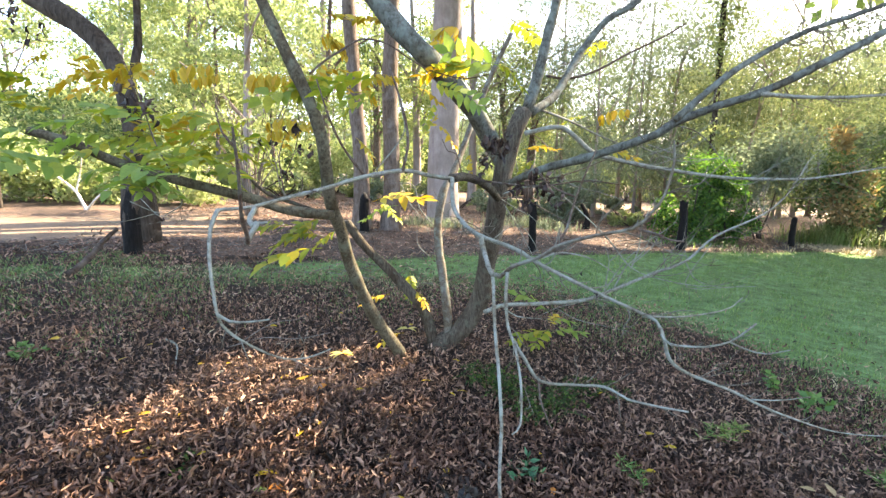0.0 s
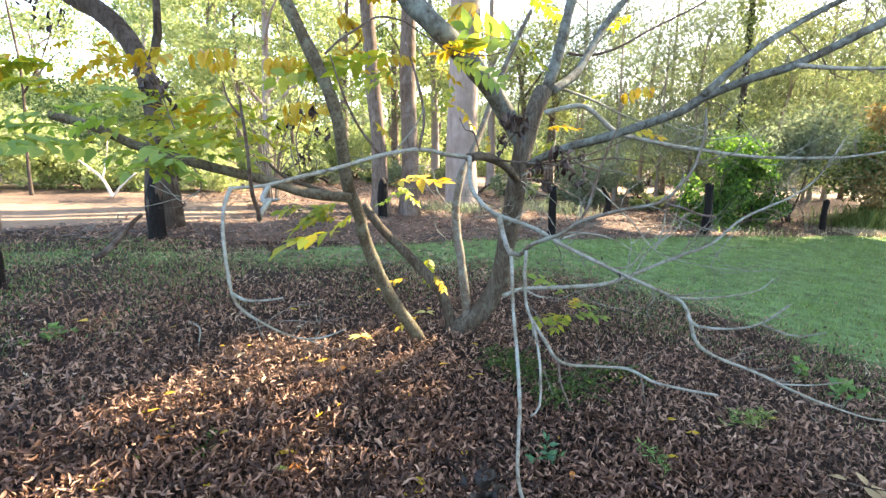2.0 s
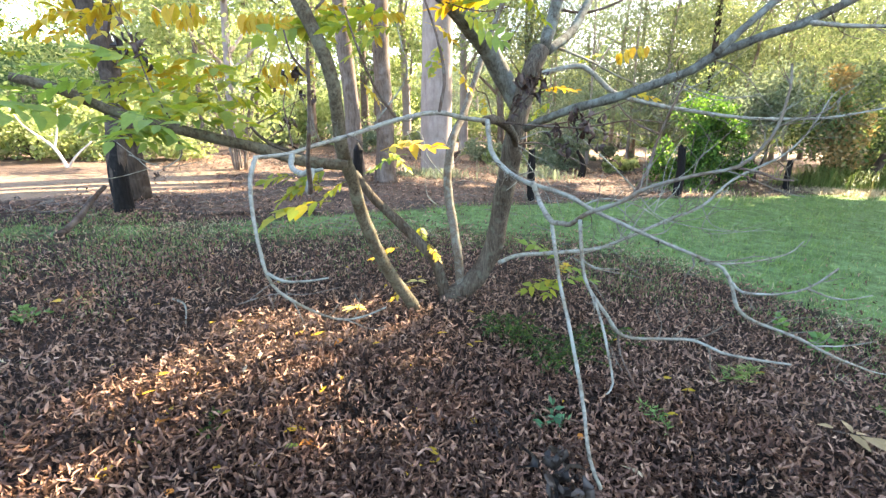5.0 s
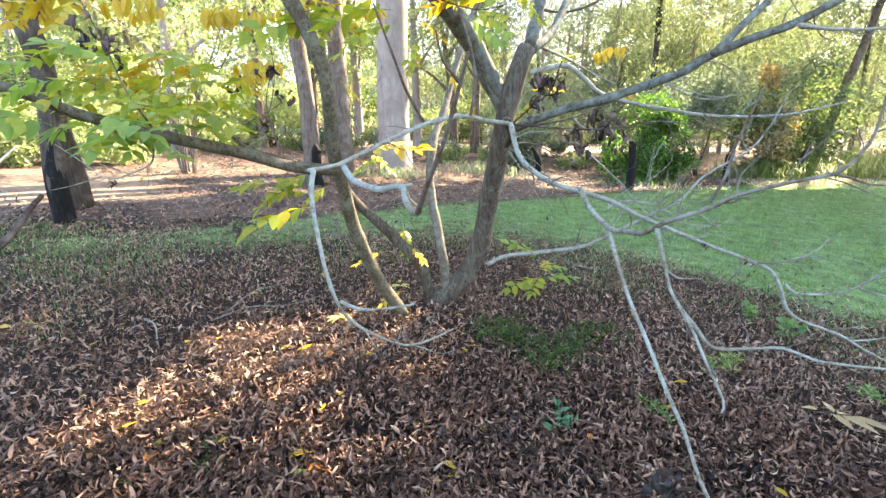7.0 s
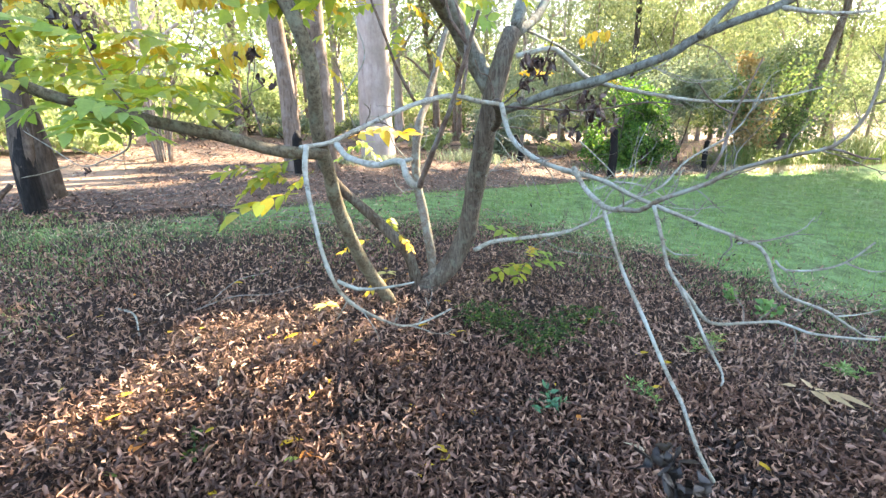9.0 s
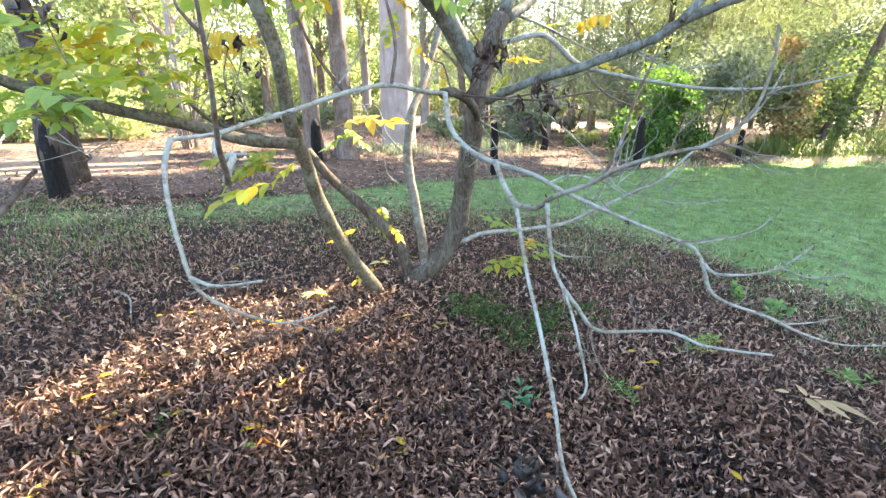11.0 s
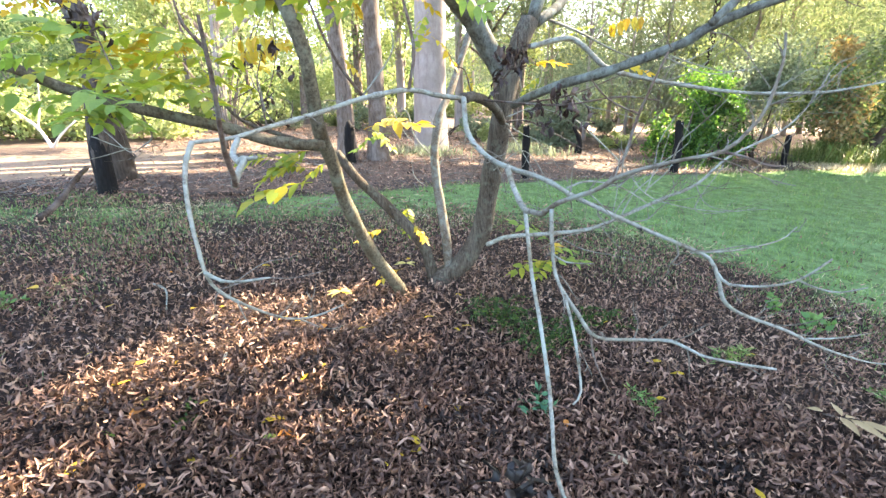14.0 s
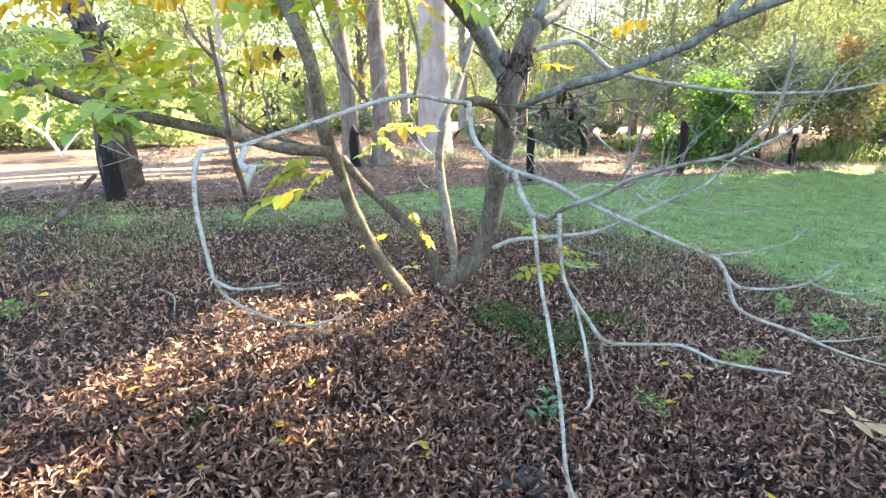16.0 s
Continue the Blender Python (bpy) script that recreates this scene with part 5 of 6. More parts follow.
def shrub(x, y, w, h, mat, n, size, label, seed, hang=0.1, clumps=10, name="shrub"):
    """A bush: some thin stems from the foot, and leaf clumps of uneven size."""
    rng = np.random.default_rng(400 + seed)
    ob = thing(name, g(x, y), label, "shrub", "shrubs")
    z = float(land(x, y))
    balls = [(x + rng.uniform(-0.5, 0.5) * w, y + rng.uniform(-0.4, 0.4) * w * 0.7, z + h * rng.uniform(0.12, 0.85), rng.uniform(0.2, 0.38) * min(w, h)) for _ in range(clumps)]
    for k, b in enumerate(balls[:5]):
        under(limb("stem", None, M_ROUGH, [g(x + rng.normal() * 0.1, y, -0.05), ((x + b[0]) / 2, (y + b[1]) / 2, z + h * 0.3), b[:3]], 0.03, 0.008, sides=6, step=0.3, seed=seed + k), ob)
    v, p = foliage([b[:3] for b in balls], [b[3] for b in balls], n, size, rng, 0.7, 0.4, hang)
    v = v[p[:, 2] > z + 0.02]
    under(put("leaves", fast_mesh("leaves", *quads(v)), mat), ob)
    return ob


shrub(6.7, 12.6, 1.5, 2.6, M_BUSH, 6500, 0.10, "dense dark green leafy bush behind a post", 1)
shrub(7.7, 12.9, 1.2, 2.5, M_BUSH, 5500, 0.10, "dense dark green leafy bush behind a post", 2)
shrub(9.6, 14.0, 2.6, 3.2, M_OLIVE, 9000, 0.10, "dull olive bush in shade", 3)
shrub(12.3, 13.9, 1.7, 4.4, M_RUSSET, 3600, 0.14, "feathery bush with russet dying foliage", 4, 0.6)
shrub(12.8, 14.6, 3.0, 3.0, M_FOREST, 8000, 0.12, "dull green leafy bush in shade", 5)
wood_tree((15.2, 15.0), [(0.17, 0.10, g(14.8, 15.0, -0.2), (15.1, 15, 1.2), (15.9, 15.1, 3.6), (16.5, 15.2, 6))], M_SLIM, crown_balls(15, 15.3, 4.5, 7.5, 2.2, 6, crng), M_OLIVE, 4000, 0.2, "leaning dark-barked tree at the lawn edge", 92, thin=0.13)
# slim trunk wrapped in a bright creeper
wood_tree((8.6, 15.4), [(0.10, 0.07, g(8.6, 15.4, -0.2), (8.65, 15.4, 3), (8.6, 15.5, 7.5), (8.7, 15.5, 10))], M_ROUGH, [(8.6 + 0.12 * math.sin(k * 2.1), 15.35, 2.2 + 0.42 * k, 0.34) for k in range(14)], M_SUNNY, 3600, 0.11, "slim trunk wrapped in bright green creeper", 90, hang=0.8)
shrub(15.5, 16.5, 3.5, 4.4, M_OLIVE, 8000, 0.12, "dull olive bush in shade", 15)
shrub(4.2, 15.6, 1.8, 1.5, M_OLIVE, 4000, 0.10, "dull olive bush in shade", 6)
for k in range(16):
    shrub(-22 + 2.9 * k + crng.uniform(-0.8, 0.8), 31.5 + crng.uniform(-0.6, 1.2), 3.4, crng.uniform(1.8, 3.0), (M_SUNNY, M_FOREST, M_SUNNY)[k % 3], 1900, 0.22, "undergrowth bush beyond the road", 60 + k)
for k in range(16):
    shrub(-7.5 + 1.0 * k + crng.uniform(-0.4, 0.4), crng.uniform(14.5, 21), 1.6, crng.uniform(0.45, 0.95), (M_SUNNY, M_OLIVE)[k % 2], 1500, 0.11, ("low green undergrowth on the mulch", "low dull olive undergrowth on the mulch")[k % 2], 120 + k)
# a half-bare shrub of many thin grey stems on the mulch
bare = thing("bare_shrub", g(-4.3, 10.5), "half-bare shrub of many thin pale grey stems", "shrub", "shrubs")
brng = np.random.default_rng(66)
for k in range(22):
    a, r, h = brng.uniform(0, math.tau), brng.uniform(0.3, 1.1), brng.uniform(1.2, 2.9)
    ex, ey = -4.3 + math.cos(a) * r, 10.5 + 0.6 * math.sin(a) * r
    under(limb("stem", None, (M_GREY, M_SLIM)[k % 2], [g(-4.3 + 0.12 * math.cos(a), 10.5 + 0.12 * math.sin(a), -0.05), g(-4.3 + (ex + 4.3) * 0.35, 10.5 + (ey - 10.5) * 0.35, h * 0.5), g(ex, ey, h), g(ex + brng.normal() * 0.15, ey, h * 1.2)], brng.uniform(0.012, 0.024), 0.005, sides=6, step=0.3, seed=k), bare)
v, p = foliage([(-4.3 + brng.normal() * 0.6, 10.5 + brng.normal() * 0.4, 1.0 + brng.uniform(0.4, 2.6)) for _ in range(9)], [0.45] * 9, 1500, 0.10, brng, clump=0.15, sprays=60, hang=0.3)
under(put("leaves", fast_mesh("leaves", *quads(v)), M_SUNNY), bare)
shrub(-4.5, 20, 3.0, 2.0, M_SUNNY, 5000, 0.13, "leafy green undergrowth bush", 9)
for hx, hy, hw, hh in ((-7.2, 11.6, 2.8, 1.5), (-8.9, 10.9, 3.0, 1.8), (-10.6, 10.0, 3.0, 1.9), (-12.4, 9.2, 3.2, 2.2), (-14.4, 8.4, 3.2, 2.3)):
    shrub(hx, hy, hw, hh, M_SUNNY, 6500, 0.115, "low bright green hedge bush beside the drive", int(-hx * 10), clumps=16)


def post(x, y, h, r, seed):
    """A burnt post: uneven, a little tilted, with a broken top."""
    rng = np.random.default_rng(50 + seed)
    v, f = tube([g(x, y, -0.15), g(x + rng.normal() * 0.02, y, h * 0.5), g(x + rng.normal() * 0.03, y, h)], r, r * 0.85, sides=12, step=0.08, rough=0.3, seed=seed)
    top = max(p.z for p in v)
    v = [p + Vector((0, 0, rng.uniform(-0.12, 0.03))) if p.z > top - 0.10 else p for p in v]
    me = bpy.data.meshes.new("fence_post")
    me.from_pydata(v, [], f)
    return tagged(put("fence_post", me, M_CHAR), "blackened weathered wooden fence post standing in mulch", "post", "fence posts")


post(1.75, 8.9, 0.95, 0.075, 1)
post(-1.55, 9.3, 0.75, 0.10, 2)
post(5.6, 10.8, 1.15, 0.105, 3)
post(9.4, 12.4, 0.8, 0.075, 4)


stump = post(-4.02, 3.72, 0.55, 0.12, 5)
stump.name = "stump"
tagged(stump, "low blackened burnt stump in the leaf litter", "stump", "stumps")
wood_tree((-6.0, 5.75), [(0.055, 0.03, g(-6.0, 5.75, -0.1), (-5.98, 5.8, 1.2), (-6.1, 5.85, 2.4), (-6.25, 5.9, 4.0))], M_GUM, label="slim pale bare sapling beside the drive", seed=95, sides=8, flare=0.2)


# ---- small things on the ground ----
def single_leaf(tone_mat, length, seed, broad=0.4):
    rng = np.random.default_rng(seed)
    v, f = leaflet(length, length * broad, rng.uniform(-0.3, 0.5), rng.uniform(0.2, 0.7), 0.45)
    v = v - np.array([length / 2, 0, 0])
    v[:, 2] += 0.12 * np.sin(v[:, 0] / length * 5 + rng.uniform(0, 6)) * np.abs(v[:, 1])
    me = fast_mesh("fallen_leaf", v, f)
    me.materials.append(tone_mat)
    me.polygons.foreach_set("use_smooth", np.ones(len(me.polygons), bool))
    return me


FALLEN = {"yellow": [single_leaf(M_YELLOW, 0.10, k) for k in range(3)], "orange": [single_leaf(M_ORANGE, 0.10, 5, 0.6)], "green": [single_leaf(M_GREEN, 0.09, 6)], "straw": [single_leaf(M_STRAW, 0.16, 7, 0.26)]}
NAMES = {"yellow": "fallen yellow leaf lying on brown litter", "orange": "fallen orange leaf lying on brown litter", "green": "fallen green leaf lying on brown litter", "straw": "long pale straw-coloured fallen leaf on brown litter"}


def fallen(tone, x, y, heading, scale=1.0, lift=0.045):
    ob = new("fallen_leaf", FALLEN[tone][int(RNG.integers(len(FALLEN[tone])))])
    ob.matrix_basis = pose(x, y, float(land(x, y)) + lift, RNG.uniform(-18, 18), RNG.uniform(-15, 15), heading) @ Matrix.Scale(scale, 4)
    return tagged(ob, NAMES[tone], "leaf", "fallen leaves")


for x, y, a, s in ((-2.73, 3.14, 160, 1.3), (-0.72, 3.25, 20, 1.1), (-0.70, 3.30, 100, 1.1), (-0.66, 3.22, -30, 1.0), (-0.88, 2.84, 10, 1.1), (-0.77, 1.91, 30, 1.1), (-1.55, 2.12, 40, 1.0), (-1.56, 2.30, 10, 0.7)):
    fallen("yellow", x, y, a, s)
for x, y, a, s in ((-1.41, 1.62, 80, 1.0), (-0.86, 1.70, 150, 0.9), (-0.72, 2.24, 85, 0.9), (-0.64, 2.34, 70, 0.6), (-0.24, 2.13, 120, 0.6), (-0.09, 2.89, 20, 0.7), (0.04, 2.06, 100, 0.8), (-0.16, 1.83, 130, 0.9)):
    fallen("yellow", x, y, a, s)
for x, y, a, s in ((1.31, 2.42, 140, 0.8), (1.23, 2.54, 150, 0.9), (-1.59, 2.95, 90, 0.8), (-1.40, 3.76, 0, 0.7), (-1.0, 2.86, 60, 0.9), (0.15, 2.83, 20, 0.8), (1.9, 2.65, 10, 0.8), (-0.5, 2.75, 30, 0.6)):
    fallen("yellow", x, y, a, s)
for k in range(46):
    x, y = RNG.normal(-0.5, 1.0), RNG.uniform(1.3, 4.6)
    fallen(("yellow", "straw", "yellow", "orange")[k % 4], x, y, RNG.uniform(0, 360), RNG.uniform(0.35, 0.75))
fallen("orange", -0.69, 1.83, 20, 0.9)
fallen("orange", -1.36, 1.93, 70, 0.8)
fallen("green", -1.40, 1.79, 160, 0.8)
fallen("green", -0.76, 1.81, 10, 0.7)
# a big fallen compound leaf, flat on the litter
big_leaf = thing("fallen_compound_leaf", g(1.94, 1.98), "large tan fallen compound leaf lying flat on litter", "leaf", "fallen leaves")
under(limb("stalk", None, M_TWIG, [g(1.86, 2.06, 0.06), g(1.93, 2.02, 0.07), g(2.02, 2.0, 0.065)], 0.004, 0.002, sides=6, step=0.04), big_leaf)
for lx, ly, head, size, wide in ((1.86, 2.06, 150, 0.07, 0.5), (1.93, 2.03, 70, 0.12, 0.3), (1.91, 2.02, -95, 0.13, 0.36), (1.95, 2.01, -72, 0.17, 0.29), (2.0, 2.0, -58, 0.19, 0.26), (1.94, 2.02, -10, 0.05, 0.8)):
    v, f = leaflet(size, size * wide, 0.10, 0.3, 0.45)
    ob = put("leaflet", fast_mesh("leaflet", v, f), M_TAN)
    ob.matrix_basis = pose(*g(lx, ly, 0.075), 6 - 40 * (wide - 0.3), -3, head)
    under(ob, big_leaf)
# a yellow fan of leaflets fallen beside the foot of the tree
for fx, fy, tone, turns in ((-0.70, 3.19, "yellow", (170, 205, 235, 60, -8, 20)), (-0.27, 3.72, "yellow", (190, 150, 20, -30))):
    fan = thing("fallen_compound_leaf", g(fx, fy), "pale yellow fallen compound leaf on brown litter", "leaf", "fallen leaves")
    for k, head in enumerate(turns):
        v, f = leaflet(0.105 - 0.006 * k, 0.034, 0.2, 0.3, 0.45)
        ob = put("leaflet", fast_mesh("leaflet", v, f), M_FADED)
        ob.matrix_basis = pose(*g(fx, fy, 0.075), 5 * (k % 3 - 1), -6, head)
        under(ob, fan)


def stick(label, mat, r0, r1, *pts, category="stick"):
    ob = limb("stick", None, mat, pts, r0, r1, sides=7, step=0.05, rough=0.25, knots=0.3, seed=len(pts))
    return tagged(ob, label, category, "sticks")


stick("short pale bare stick lying on the leaves", M_PALE, 0.007, 0.004, g(-2.02, 3.27, 0.05), g(-1.86, 3.14, 0.07), g(-1.75, 2.92, 0.04))
stick("thin pale bare stick lying on the leaves", M_GREY, 0.005, 0.0025, g(-1.55, 3.25, 0.04), g(-1.35, 3.42, 0.07), g(-1.1, 3.46, 0.07), g(-0.85, 3.55, 0.10))
stick("thin pale bare stick lying on the leaves", M_GREY, 0.004, 0.002, g(-1.5, 3.3, 0.05), g(-1.36, 3.62, 0.12), g(-1.18, 3.8, 0.12), g(-1.1, 4.0, 0.16))
stick("grey fallen limb leaning on the burnt trunk", M_ROUGH, 0.036, 0.024, g(-3.88, 4.72, 0.02), g(-3.92, 5.05, 0.10), g(-3.98, 5.42, 0.24), (-4.03, 5.74, 0.70))
stick("grey sawn timber edging between mulch and grass", M_ROUGH, 0.03, 0.03, g(-3.3, 6.0, 0.02), g(-2.6, 6.27, 0.02), g(-1.7, 6.55, 0.02), category="edging")
stick("short dark broken stump among the tall grass", M_ROUGH, 0.16, 0.10, g(12.4, 13.2, -0.1), g(12.5, 13.2, 0.45), g(12.75, 13.25, 0.95), category="stump")
stick("dark rotten stump root in the mulch", M_CHAR, 0.12, 0.05, g(4.2, 13.6, -0.1), g(4.25, 13.6, 0.35), g(4.05, 13.6, 0.75))
for k in range(40):
    x, y = RNG.uniform(-4, 9), RNG.uniform(8.6, 14)
    a, ln = RNG.uniform(0, math.tau), RNG.uniform(0.2, 0.7)
    if float(lawn(x, y)) < 0.1:
        stick("small grey fallen stick on the mulch", M_GREY, 0.012, 0.006, g(x, y, 0.03), g(x + ln * 0.5 * math.cos(a), y + ln * 0.5 * math.sin(a), 0.07), g(x + ln * math.cos(a), y + ln * math.sin(a), 0.04))

# bleached dead branch standing by the drive
dead = thing("dead_branch", g(-7.2, 9.5), "forked bleached dead branch standing beside the drive", "branch")
for r0, r1, *pts in ((0.032, 0.022, g(-7.22, 9.5, -0.05), (-7.45, 9.55, 0.92), (-7.74, 9.6, 1.15)), (0.02, 0.008, (-7.45, 9.55, 0.92), (-7.38, 9.63, 1.32), (-7.32, 9.67, 1.75)), (0.02, 0.008, (-7.7, 9.6, 1.12), (-8.03, 9.64, 1.36), (-8.3, 9.7, 1.75)), (0.026, 0.014, g(-7.22, 9.5, 0.0), (-7.05, 9.52, 0.78), (-6.74, 9.57, 1.05))):
    under(limb("branch", None, M_BLEACH, pts, r0, r1, sides=8, step=0.1), dead)


def low_plant(name, x, y, mat, n, spread, hgt, size, label, seed, width=0.28, each=3):
    """A low plant: arching thin stems that carry many small leaves."""
    rng = np.random.default_rng(700 + seed)
    ob = thing(name, g(x, y), label, "plant", "low plants")
    v = []
    for k in range(n):
        a = rng.uniform(0, math.tau)
        reach = spread * rng.uniform(0.4, 1.0)
        z = hgt * rng.uniform(0.5, 1.0)
        sx, sy = x + rng.normal() * spread * 0.35, y + rng.normal() * spread * 0.35
        p0 = Vector(g(sx, sy, 0.0))
        p1 = p0 + Vector((math.cos(a) * reach * 0.4, math.sin(a) * reach * 0.4, z))
        p2 = p0 + Vector((math.cos(a) * reach, math.sin(a) * reach, z * 0.75))
        line = spline([p0, p1, p2], 0.02)
        vs, fs = tube([p0, p1, p2], 0.002, 0.001, sides=4, step=0.05)
        me = bpy.data.meshes.new("stem")
        me.from_pydata(vs, [], fs)
        under(put("stem", me, M_FERN), ob)
        for c in line[2:]:
            for _ in range(each):
                d = Vector(rng.normal(0, 1, 3))
                d.z = abs(d.z) * 0.5
                d.normalize()
                s = size * rng.uniform(0.6, 1.2)
                b = d.cross(Vector(rng.normal(0, 1, 3))).normalized() * s * width
                v.append([c, c + d * s * 0.45 + b, c + d * s, c + d * s * 0.45 - b])
    under(put("leaves", fast_mesh("leaves", *quads(np.array([[list(q) for q in r] for r in v]))), mat), ob)
    return ob


low_plant("fern", 0.38, 2.95, M_FERN, 38, 0.22, 0.17, 0.02, "low dark green ferny plant growing through leaf litter", 1)
low_plant("fern", 0.62, 2.72, M_FERN, 38, 0.22, 0.14, 0.02, "low dark green ferny plant growing through leaf litter", 2)
low_plant("fern", 0.85, 2.95, M_FERN, 16, 0.15, 0.10, 0.024, "low dark green ferny plant growing through leaf litter", 3)
low_plant("fern", 1.12, 3.05, M_FERN, 16, 0.18, 0.10, 0.024, "low dark green ferny plant growing through leaf litter", 4)
low_plant("weed", 2.5, 3.3, M_WEED, 4, 0.09, 0.18, 0.06, "small bright green leafy weed in leaf litter", 5, 0.3, 1)
low_plant("weed", 2.62, 3.06, M_WEED, 5, 0.12, 0.15, 0.065, "small bright green leafy weed in leaf litter", 6, 0.3, 1)
low_plant("weed", 0.43, 2.08, M_SPROUT, 6, 0.08, 0.10, 0.055, "small blue-green seedling in leaf litter", 7, 0.2, 1)
low_plant("weed", -1.17, 2.0, M_FERN, 5, 0.05, 0.05, 0.03, "tiny bright green seedling in leaf litter", 8)
low_plant("weed", -1.13, 1.9, M_FERN, 4, 0.05, 0.05, 0.03, "tiny bright green seedling in leaf litter", 9)
low_plant("weed", 0.98, 2.15, M_GRASS, 8, 0.10, 0.10, 0.04, "wispy pale green grassy weed in leaf litter", 10, 0.1)
low_plant("weed", 1.75, 2.55, M_REED, 9, 0.16, 0.10, 0.06, "wispy pale green grassy weed in leaf litter", 11, 0.06)
low_plant("weed", 2.4, 2.2, M_GRASS, 8, 0.14, 0.08, 0.05, "wispy pale green grassy weed in leaf litter", 12, 0.1)
low_plant("weed", -2.75, 2.95, M_GRASS, 8, 0.20, 0.06, 0.04, "low green weed at the edge of the litter", 13)
low_plant("weed", -2.9, 2.4, M_GRASS, 8, 0.20, 0.06, 0.04, "low green weed at the edge of the litter", 14)

# seedling with yellowing compound leaves beside the tree
seedling = thing("seedling", g(0.95, 3.75), "young seedling with lime and yellow compound leaves", "plant")
under(limb("stem", None, M_TWIG, [g(0.95, 3.75, -0.03), g(0.93, 3.74, 0.16), g(0.88, 3.76, 0.34)], 0.005, 0.003, sides=6, step=0.04), seedling)
for tone, h, hd, p, s in (("green", 0.34, 165, 35, 0.95), ("lime", 0.20, 190, -5, 0.9), ("green", 0.18, 10, 5, 0.8), ("green", 0.28, 20, 0, 0.6), ("yellow", 0.24, 60, 20, 0.5), ("lime", 0.22, 230, -10, 0.7)):
    ob = new("leaf", LEAF_MESHES[tone][1])
    ob.matrix_basis = pose(*g(0.92, 3.75, h), 0, -p, hd) @ Matrix.Scale(s, 4)
    under(ob, seedling)


def withered(at, n, spread, size, seed, mat=M_DEAD):
    """A bunch of withered crumpled leaves caught on the tree: one part a leaf."""
    rng = np.random.default_rng(900 + seed)
    for k in range(n):
        v, f = curled(1, rng, (size * 0.8, size * 1.2))
        v = v[0] * np.array([0.8, 1.3, 1.3]) + rng.normal(0, size * 0.05, (12, 3))
        me = fast_mesh("withered_leaf", v, f)
        ob = put("withered_leaf", me, mat)
        ob.matrix_basis = pose(*(np.array(at) + rng.normal(0, spread, 3)), rng.uniform(0, 360), rng.uniform(40, 120), rng.uniform(0, 360))
        under(ob, tree)


# twigs that carry the withered bunches
stem("twig", M_TWIG, 0.0045, 0.002, (0.16, 2.17, 1.45), (0.185, 1.98, 1.52), (0.208, 1.83, 1.575), (0.20, 1.72, 1.66), twigs=2)
stem("twig", M_TWIG, 0.0045, 0.002, (0.13, 2.06, 1.46), (0.24, 1.86, 1.45), (0.36, 1.741, 1.446), (0.50, 1.65, 1.47), (0.60, 1.60, 1.46), twigs=3)
stem("twig", M_TWIG, 0.004, 0.0015, (-1.15, 3.02, 1.35), (-1.05, 3.15, 1.46), (-1.0, 3.3, 1.72), (-1.02, 3.36, 2.0), twigs=3)
stem("twig", M_TWIG, 0.004, 0.0015, (-1.24, 2.19, 1.43), (-1.35, 2.24, 1.60), (-1.41, 2.26, 1.78), (-1.5, 2.28, 2.0), twigs=3)
withered((0.215, 1.835, 1.575), 16, 0.024, 0.052, 0)
withered((0.180, 1.850, 1.600), 8, 0.018, 0.05, 1)
withered((0.255, 1.830, 1.605), 8, 0.018, 0.05, 19)
withered((0.165, 1.850, 1.525), 8, 0.02, 0.048, 2)
withered((0.365, 1.760, 1.446), 12, 0.024, 0.052, 3)
withered((0.400, 1.750, 1.425), 12, 0.026, 0.054, 4)
withered((0.350, 1.760, 1.495), 9, 0.018, 0.046, 20)
withered((0.290, 1.780, 1.430), 7, 0.016, 0.046, 5)
withered((0.300, 1.760, 1.385), 6, 0.014, 0.046, 6)
stem("twig", M_PALE, 0.0052, 0.0022, (-1.33, 2.35, 1.40), (-1.56, 2.80, 1.27), (-1.90, 3.25, 1.17), (-2.146, 3.58, 1.11), (-2.36, 3.84, 1.10), (-2.68, 4.16, 1.20), (-2.98, 4.43, 1.30), twigs=4)
stem("twig", M_PALE, 0.0036, 0.0018, (-2.36, 3.84, 1.10), (-2.42, 3.60, 1.07), (-2.40, 3.35, 1.075))
withered((-2.15, 3.60, 1.08), 4, 0.015, 0.06, 21)
withered((0.430, 1.240, 1.165), 2, 0.006, 0.022, 22)
withered((0.533, 1.200, 1.118), 2, 0.006, 0.022, 23)
withered((-1.24, 3.00, 0.85), 2, 0.012, 0.0864, 7)
withered((0.06, 0.77, 0.90), 9, 0.016, 0.055, 8, M_ASH)
withered((0.07, 0.74, 0.87), 8, 0.014, 0.05, 9, M_ASH)
withered((0.05, 0.73, 0.86), 6, 0.014, 0.05, 10, M_ASH)
withered((-2.81, 3.22, 2.47), 12, 0.054, 0.0648, 11)
withered((-2.75, 3.20, 2.35), 9, 0.048, 0.0648, 12)
withered((-1.021, 3.159, 1.435), 10, 0.035, 0.075, 13)
withered((-1.406, 2.261, 1.760), 14, 0.045, 0.065, 14)
withered((-1.440, 2.260, 1.810), 8, 0.04, 0.06, 15)
withered((-1.020, 3.300, 1.710), 7, 0.04, 0.08, 16)
withered((-1.250, 3.450, 1.720), 6, 0.04, 0.08, 17)
withered((-0.900, 3.200, 1.620), 5, 0.03, 0.07, 18)


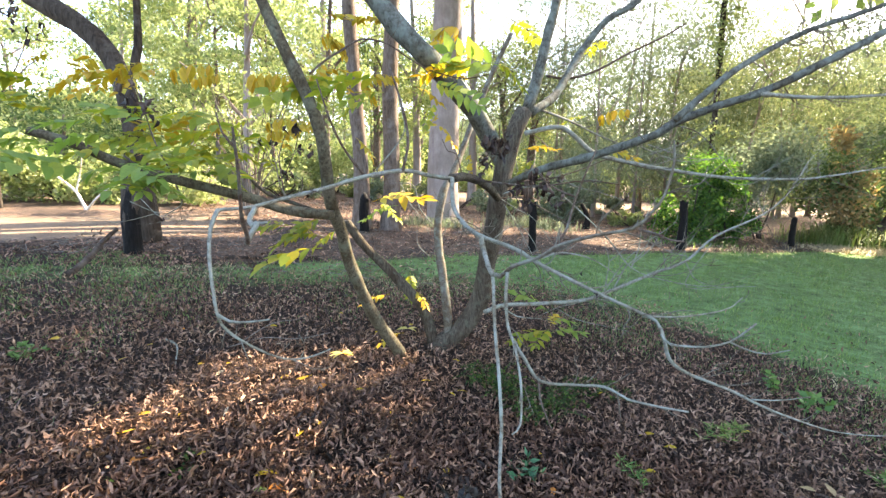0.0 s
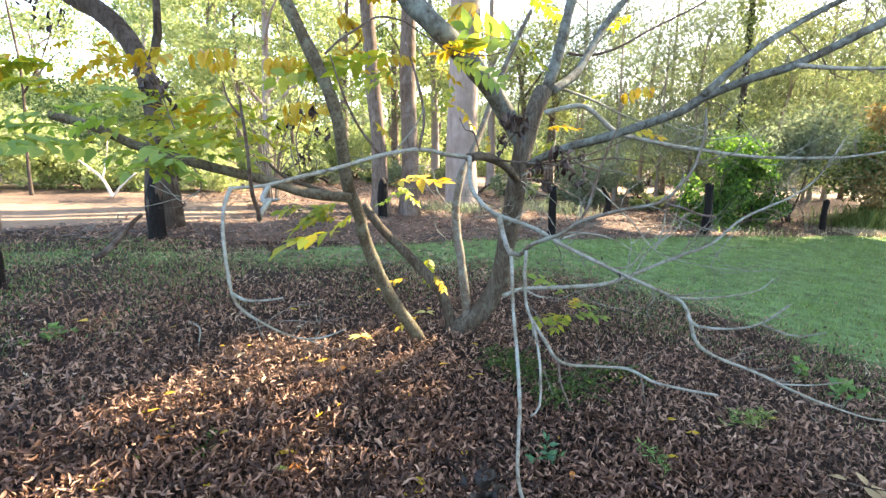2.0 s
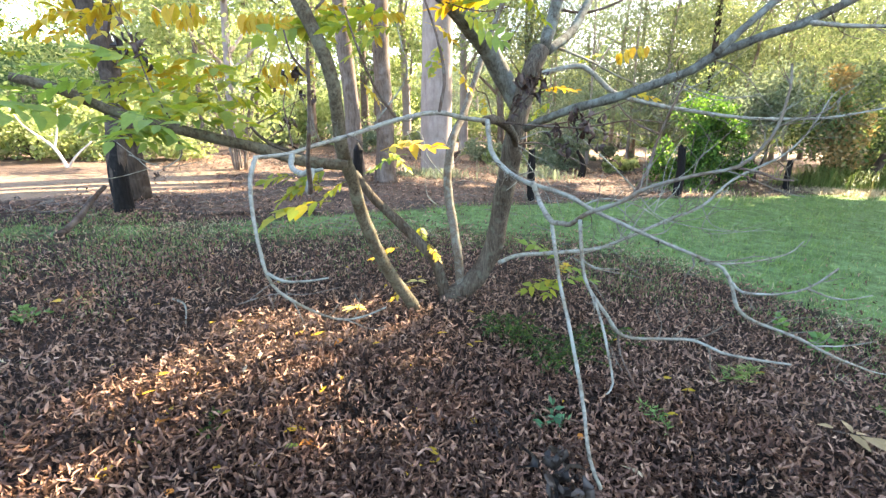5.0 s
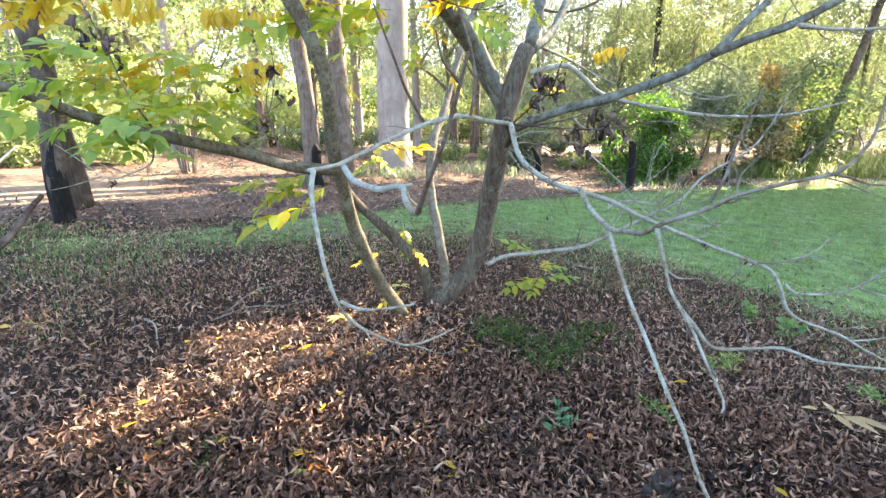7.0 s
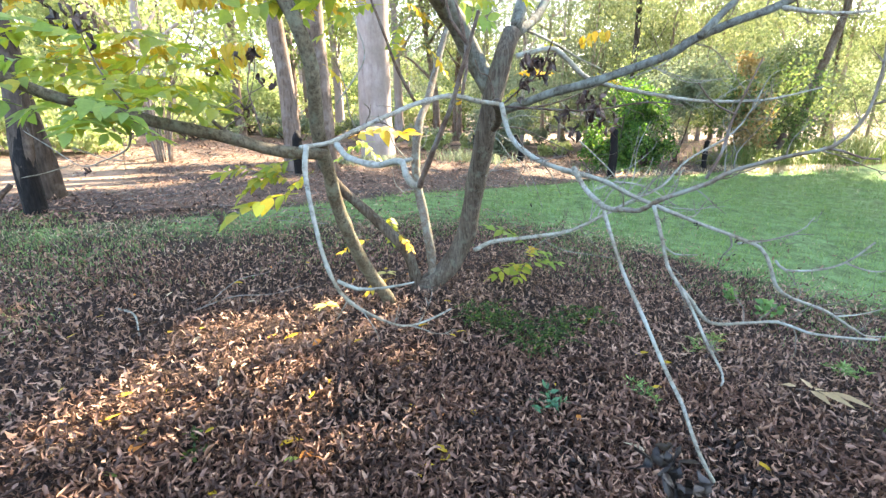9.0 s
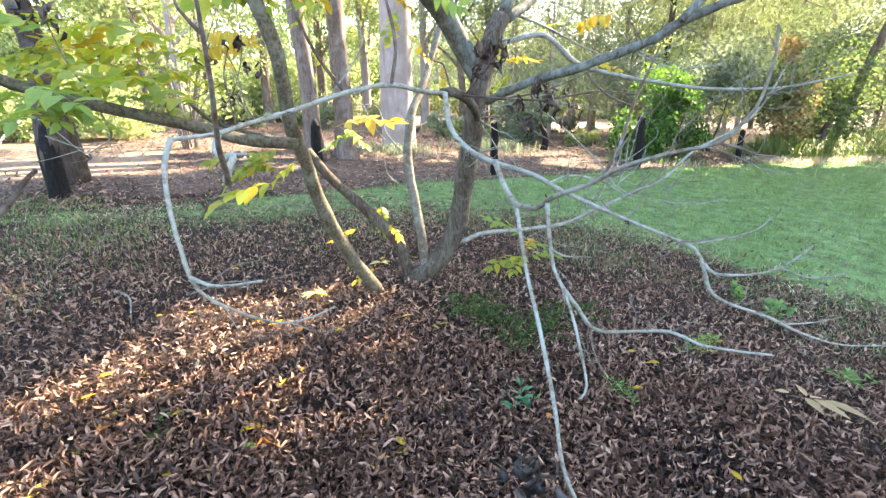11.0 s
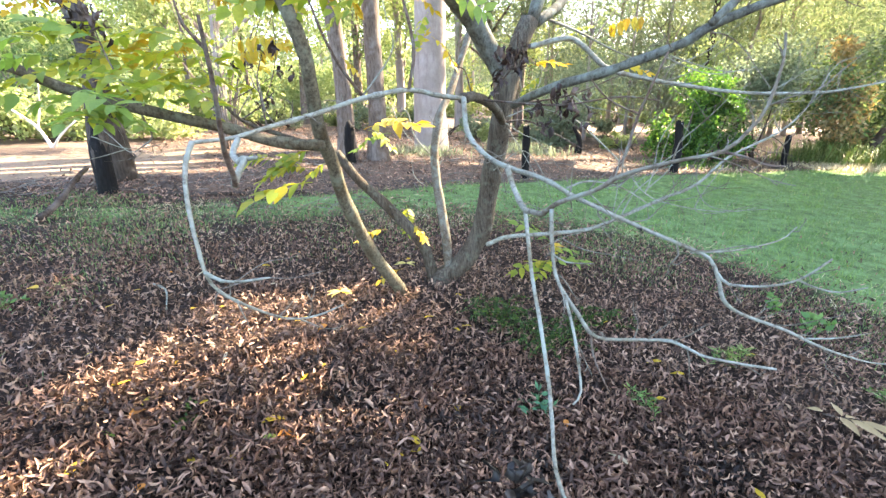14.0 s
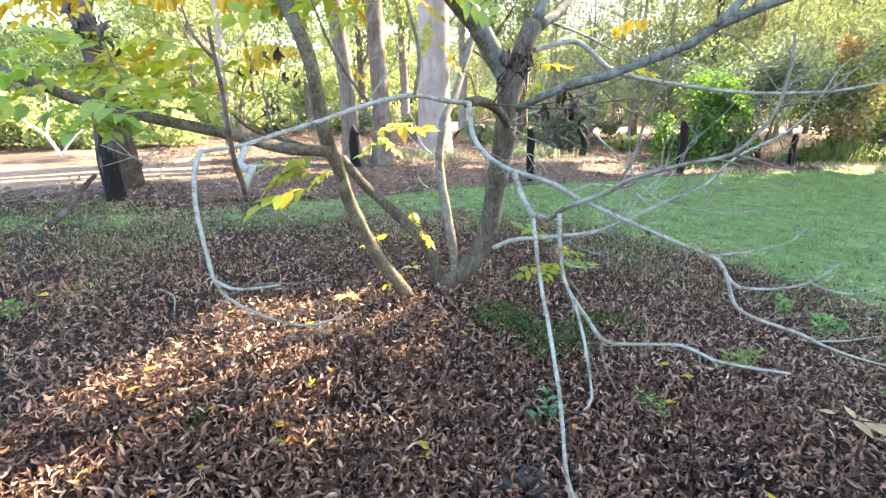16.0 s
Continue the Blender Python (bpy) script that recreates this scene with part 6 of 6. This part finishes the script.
def reeds(x, y, n, spread, hgt, label, seed, mat=M_REED):
    rng = np.random.default_rng(800 + seed)
    ax, ay = rng.normal(x, spread, n), rng.normal(y, spread * 0.6, n)
    h, yaw = rng.uniform(0.15, 1, n) ** 1.4 * hgt, rng.uniform(0, math.tau, n)
    dx, dy, w = np.cos(yaw), np.sin(yaw), 0.007
    base = np.stack([ax, ay, land(ax, ay) - 0.02], 1)
    across = np.stack([-dy * w, dx * w, 0 * dx], 1)
    lean = rng.uniform(0.3, 1.3, n)
    m1 = base + np.stack([dx * h * lean * 0.35, dy * h * lean * 0.35, h * 0.7], 1)
    m2 = base + np.stack([dx * h * lean, dy * h * lean, h * (1.1 - 0.6 * lean)], 1)
    v = np.stack([base - across, base + across, m1 + across, m1 - across, m2 + across * 0.2, m2 - across * 0.2], 1)
    f = (np.array([(0, 1, 2, 3), (3, 2, 4, 5)])[None] + (np.arange(n) * 6)[:, None, None]).reshape(-1, 4)
    ob = put("grass_tussock", fast_mesh("grass_tussock", v.reshape(-1, 3), f), mat)
    return tagged(ob, label, "grass", "tussocks", "stuff")


reeds(12.0, 13.4, 2600, 0.8, 0.85, "tall bright green grass tussock at the lawn edge", 1)
reeds(13.8, 14.0, 2600, 0.9, 1.0, "tall bright green grass tussock at the lawn edge", 2)
reeds(16.0, 14.2, 2400, 1.1, 1.0, "tall bright green grass tussock at the lawn edge", 8)
reeds(18.5, 15.0, 2000, 1.2, 1.1, "tall bright green grass tussock at the lawn edge", 9)
reeds(10.9, 12.2, 2600, 0.6, 0.17, "dry straw-coloured grass at the lawn edge", 3, M_STRAW)
reeds(12.6, 12.4, 1800, 0.6, 0.2, "dry straw-coloured grass at the lawn edge", 10, M_STRAW)
reeds(7.0, 11.5, 400, 0.8, 0.15, "dry straw-coloured grass at the lawn edge", 4, M_STRAW)
reeds(-0.2, 11.5, 700, 0.5, 0.35, "grey-green grass tussock at the foot of a gum", 7, M_OLIVE)
reeds(2.6, 13.0, 700, 0.5, 0.5, "grey-green grass tussock in the mulch", 5, M_OLIVE)
reeds(6.6, 11.9, 500, 0.6, 0.3, "green weeds at the foot of the bush", 6, M_BUSH)


def build_mulch():
    rng = np.random.default_rng(77)
    n = 32000
    x, y = rng.uniform(-6, 12, n), 5.5 + 11 * rng.random(n) ** 1.3
    ok = rng.random(n) < (1 - lawn(x, y)) * (1 - 0.85 * drive(x, y)) * smooth(y, 5.2, 6.4)
    x, y = x[ok], y[ok]
    v, f = curled(len(x), rng, (0.04, 0.13), False)
    v = turn(v, rng, 0.25, len(x))
    scatter("mulch_debris", v, f, np.stack([x, y, land(x, y) + 0.02], 1), M_LITTER, "rough brown bark mulch and fallen leaves", "mulch")


build_mulch()


def build_twig_litter():
    """Thin grey twigs strewn over the mulch, each a three-sided splinter."""
    rng = np.random.default_rng(78)
    n = 5200
    x, y = rng.uniform(-6, 12, n), 5.6 + 10 * rng.random(n) ** 1.2
    ok = rng.random(n) < (1 - lawn(x, y)) * (1 - 0.9 * drive(x, y)) * np.clip(0.45 + np.sin(1.7 * x + 1) * np.sin(1.9 * y), 0.05, 1)
    x, y = x[ok], y[ok]
    n = len(x)
    a, ln, r, up = rng.uniform(0, math.tau, n), rng.uniform(0.1, 0.45, n), rng.uniform(0.003, 0.008, n), rng.uniform(-0.05, 0.25, n)
    d = np.stack([np.cos(a) * ln, np.sin(a) * ln, up * ln], 1)
    side = np.stack([-np.sin(a) * r, np.cos(a) * r, 0 * r], 1)
    base = np.stack([x, y, land(x, y) + 0.02], 1)
    top = np.stack([0 * r, 0 * r, 1.6 * r], 1)
    v = np.stack([base - side, base + side, base + top, base + d - side * 0.5, base + d + side * 0.5, base + d + top * 0.5], 1)
    f = np.array([(0, 1, 4, 3), (1, 2, 5, 4), (2, 0, 3, 5)])
    scatter("twig_litter", v, f, np.zeros((n, 3)), M_GREY, "thin grey twigs strewn over the mulch", "twigs")


build_twig_litter()
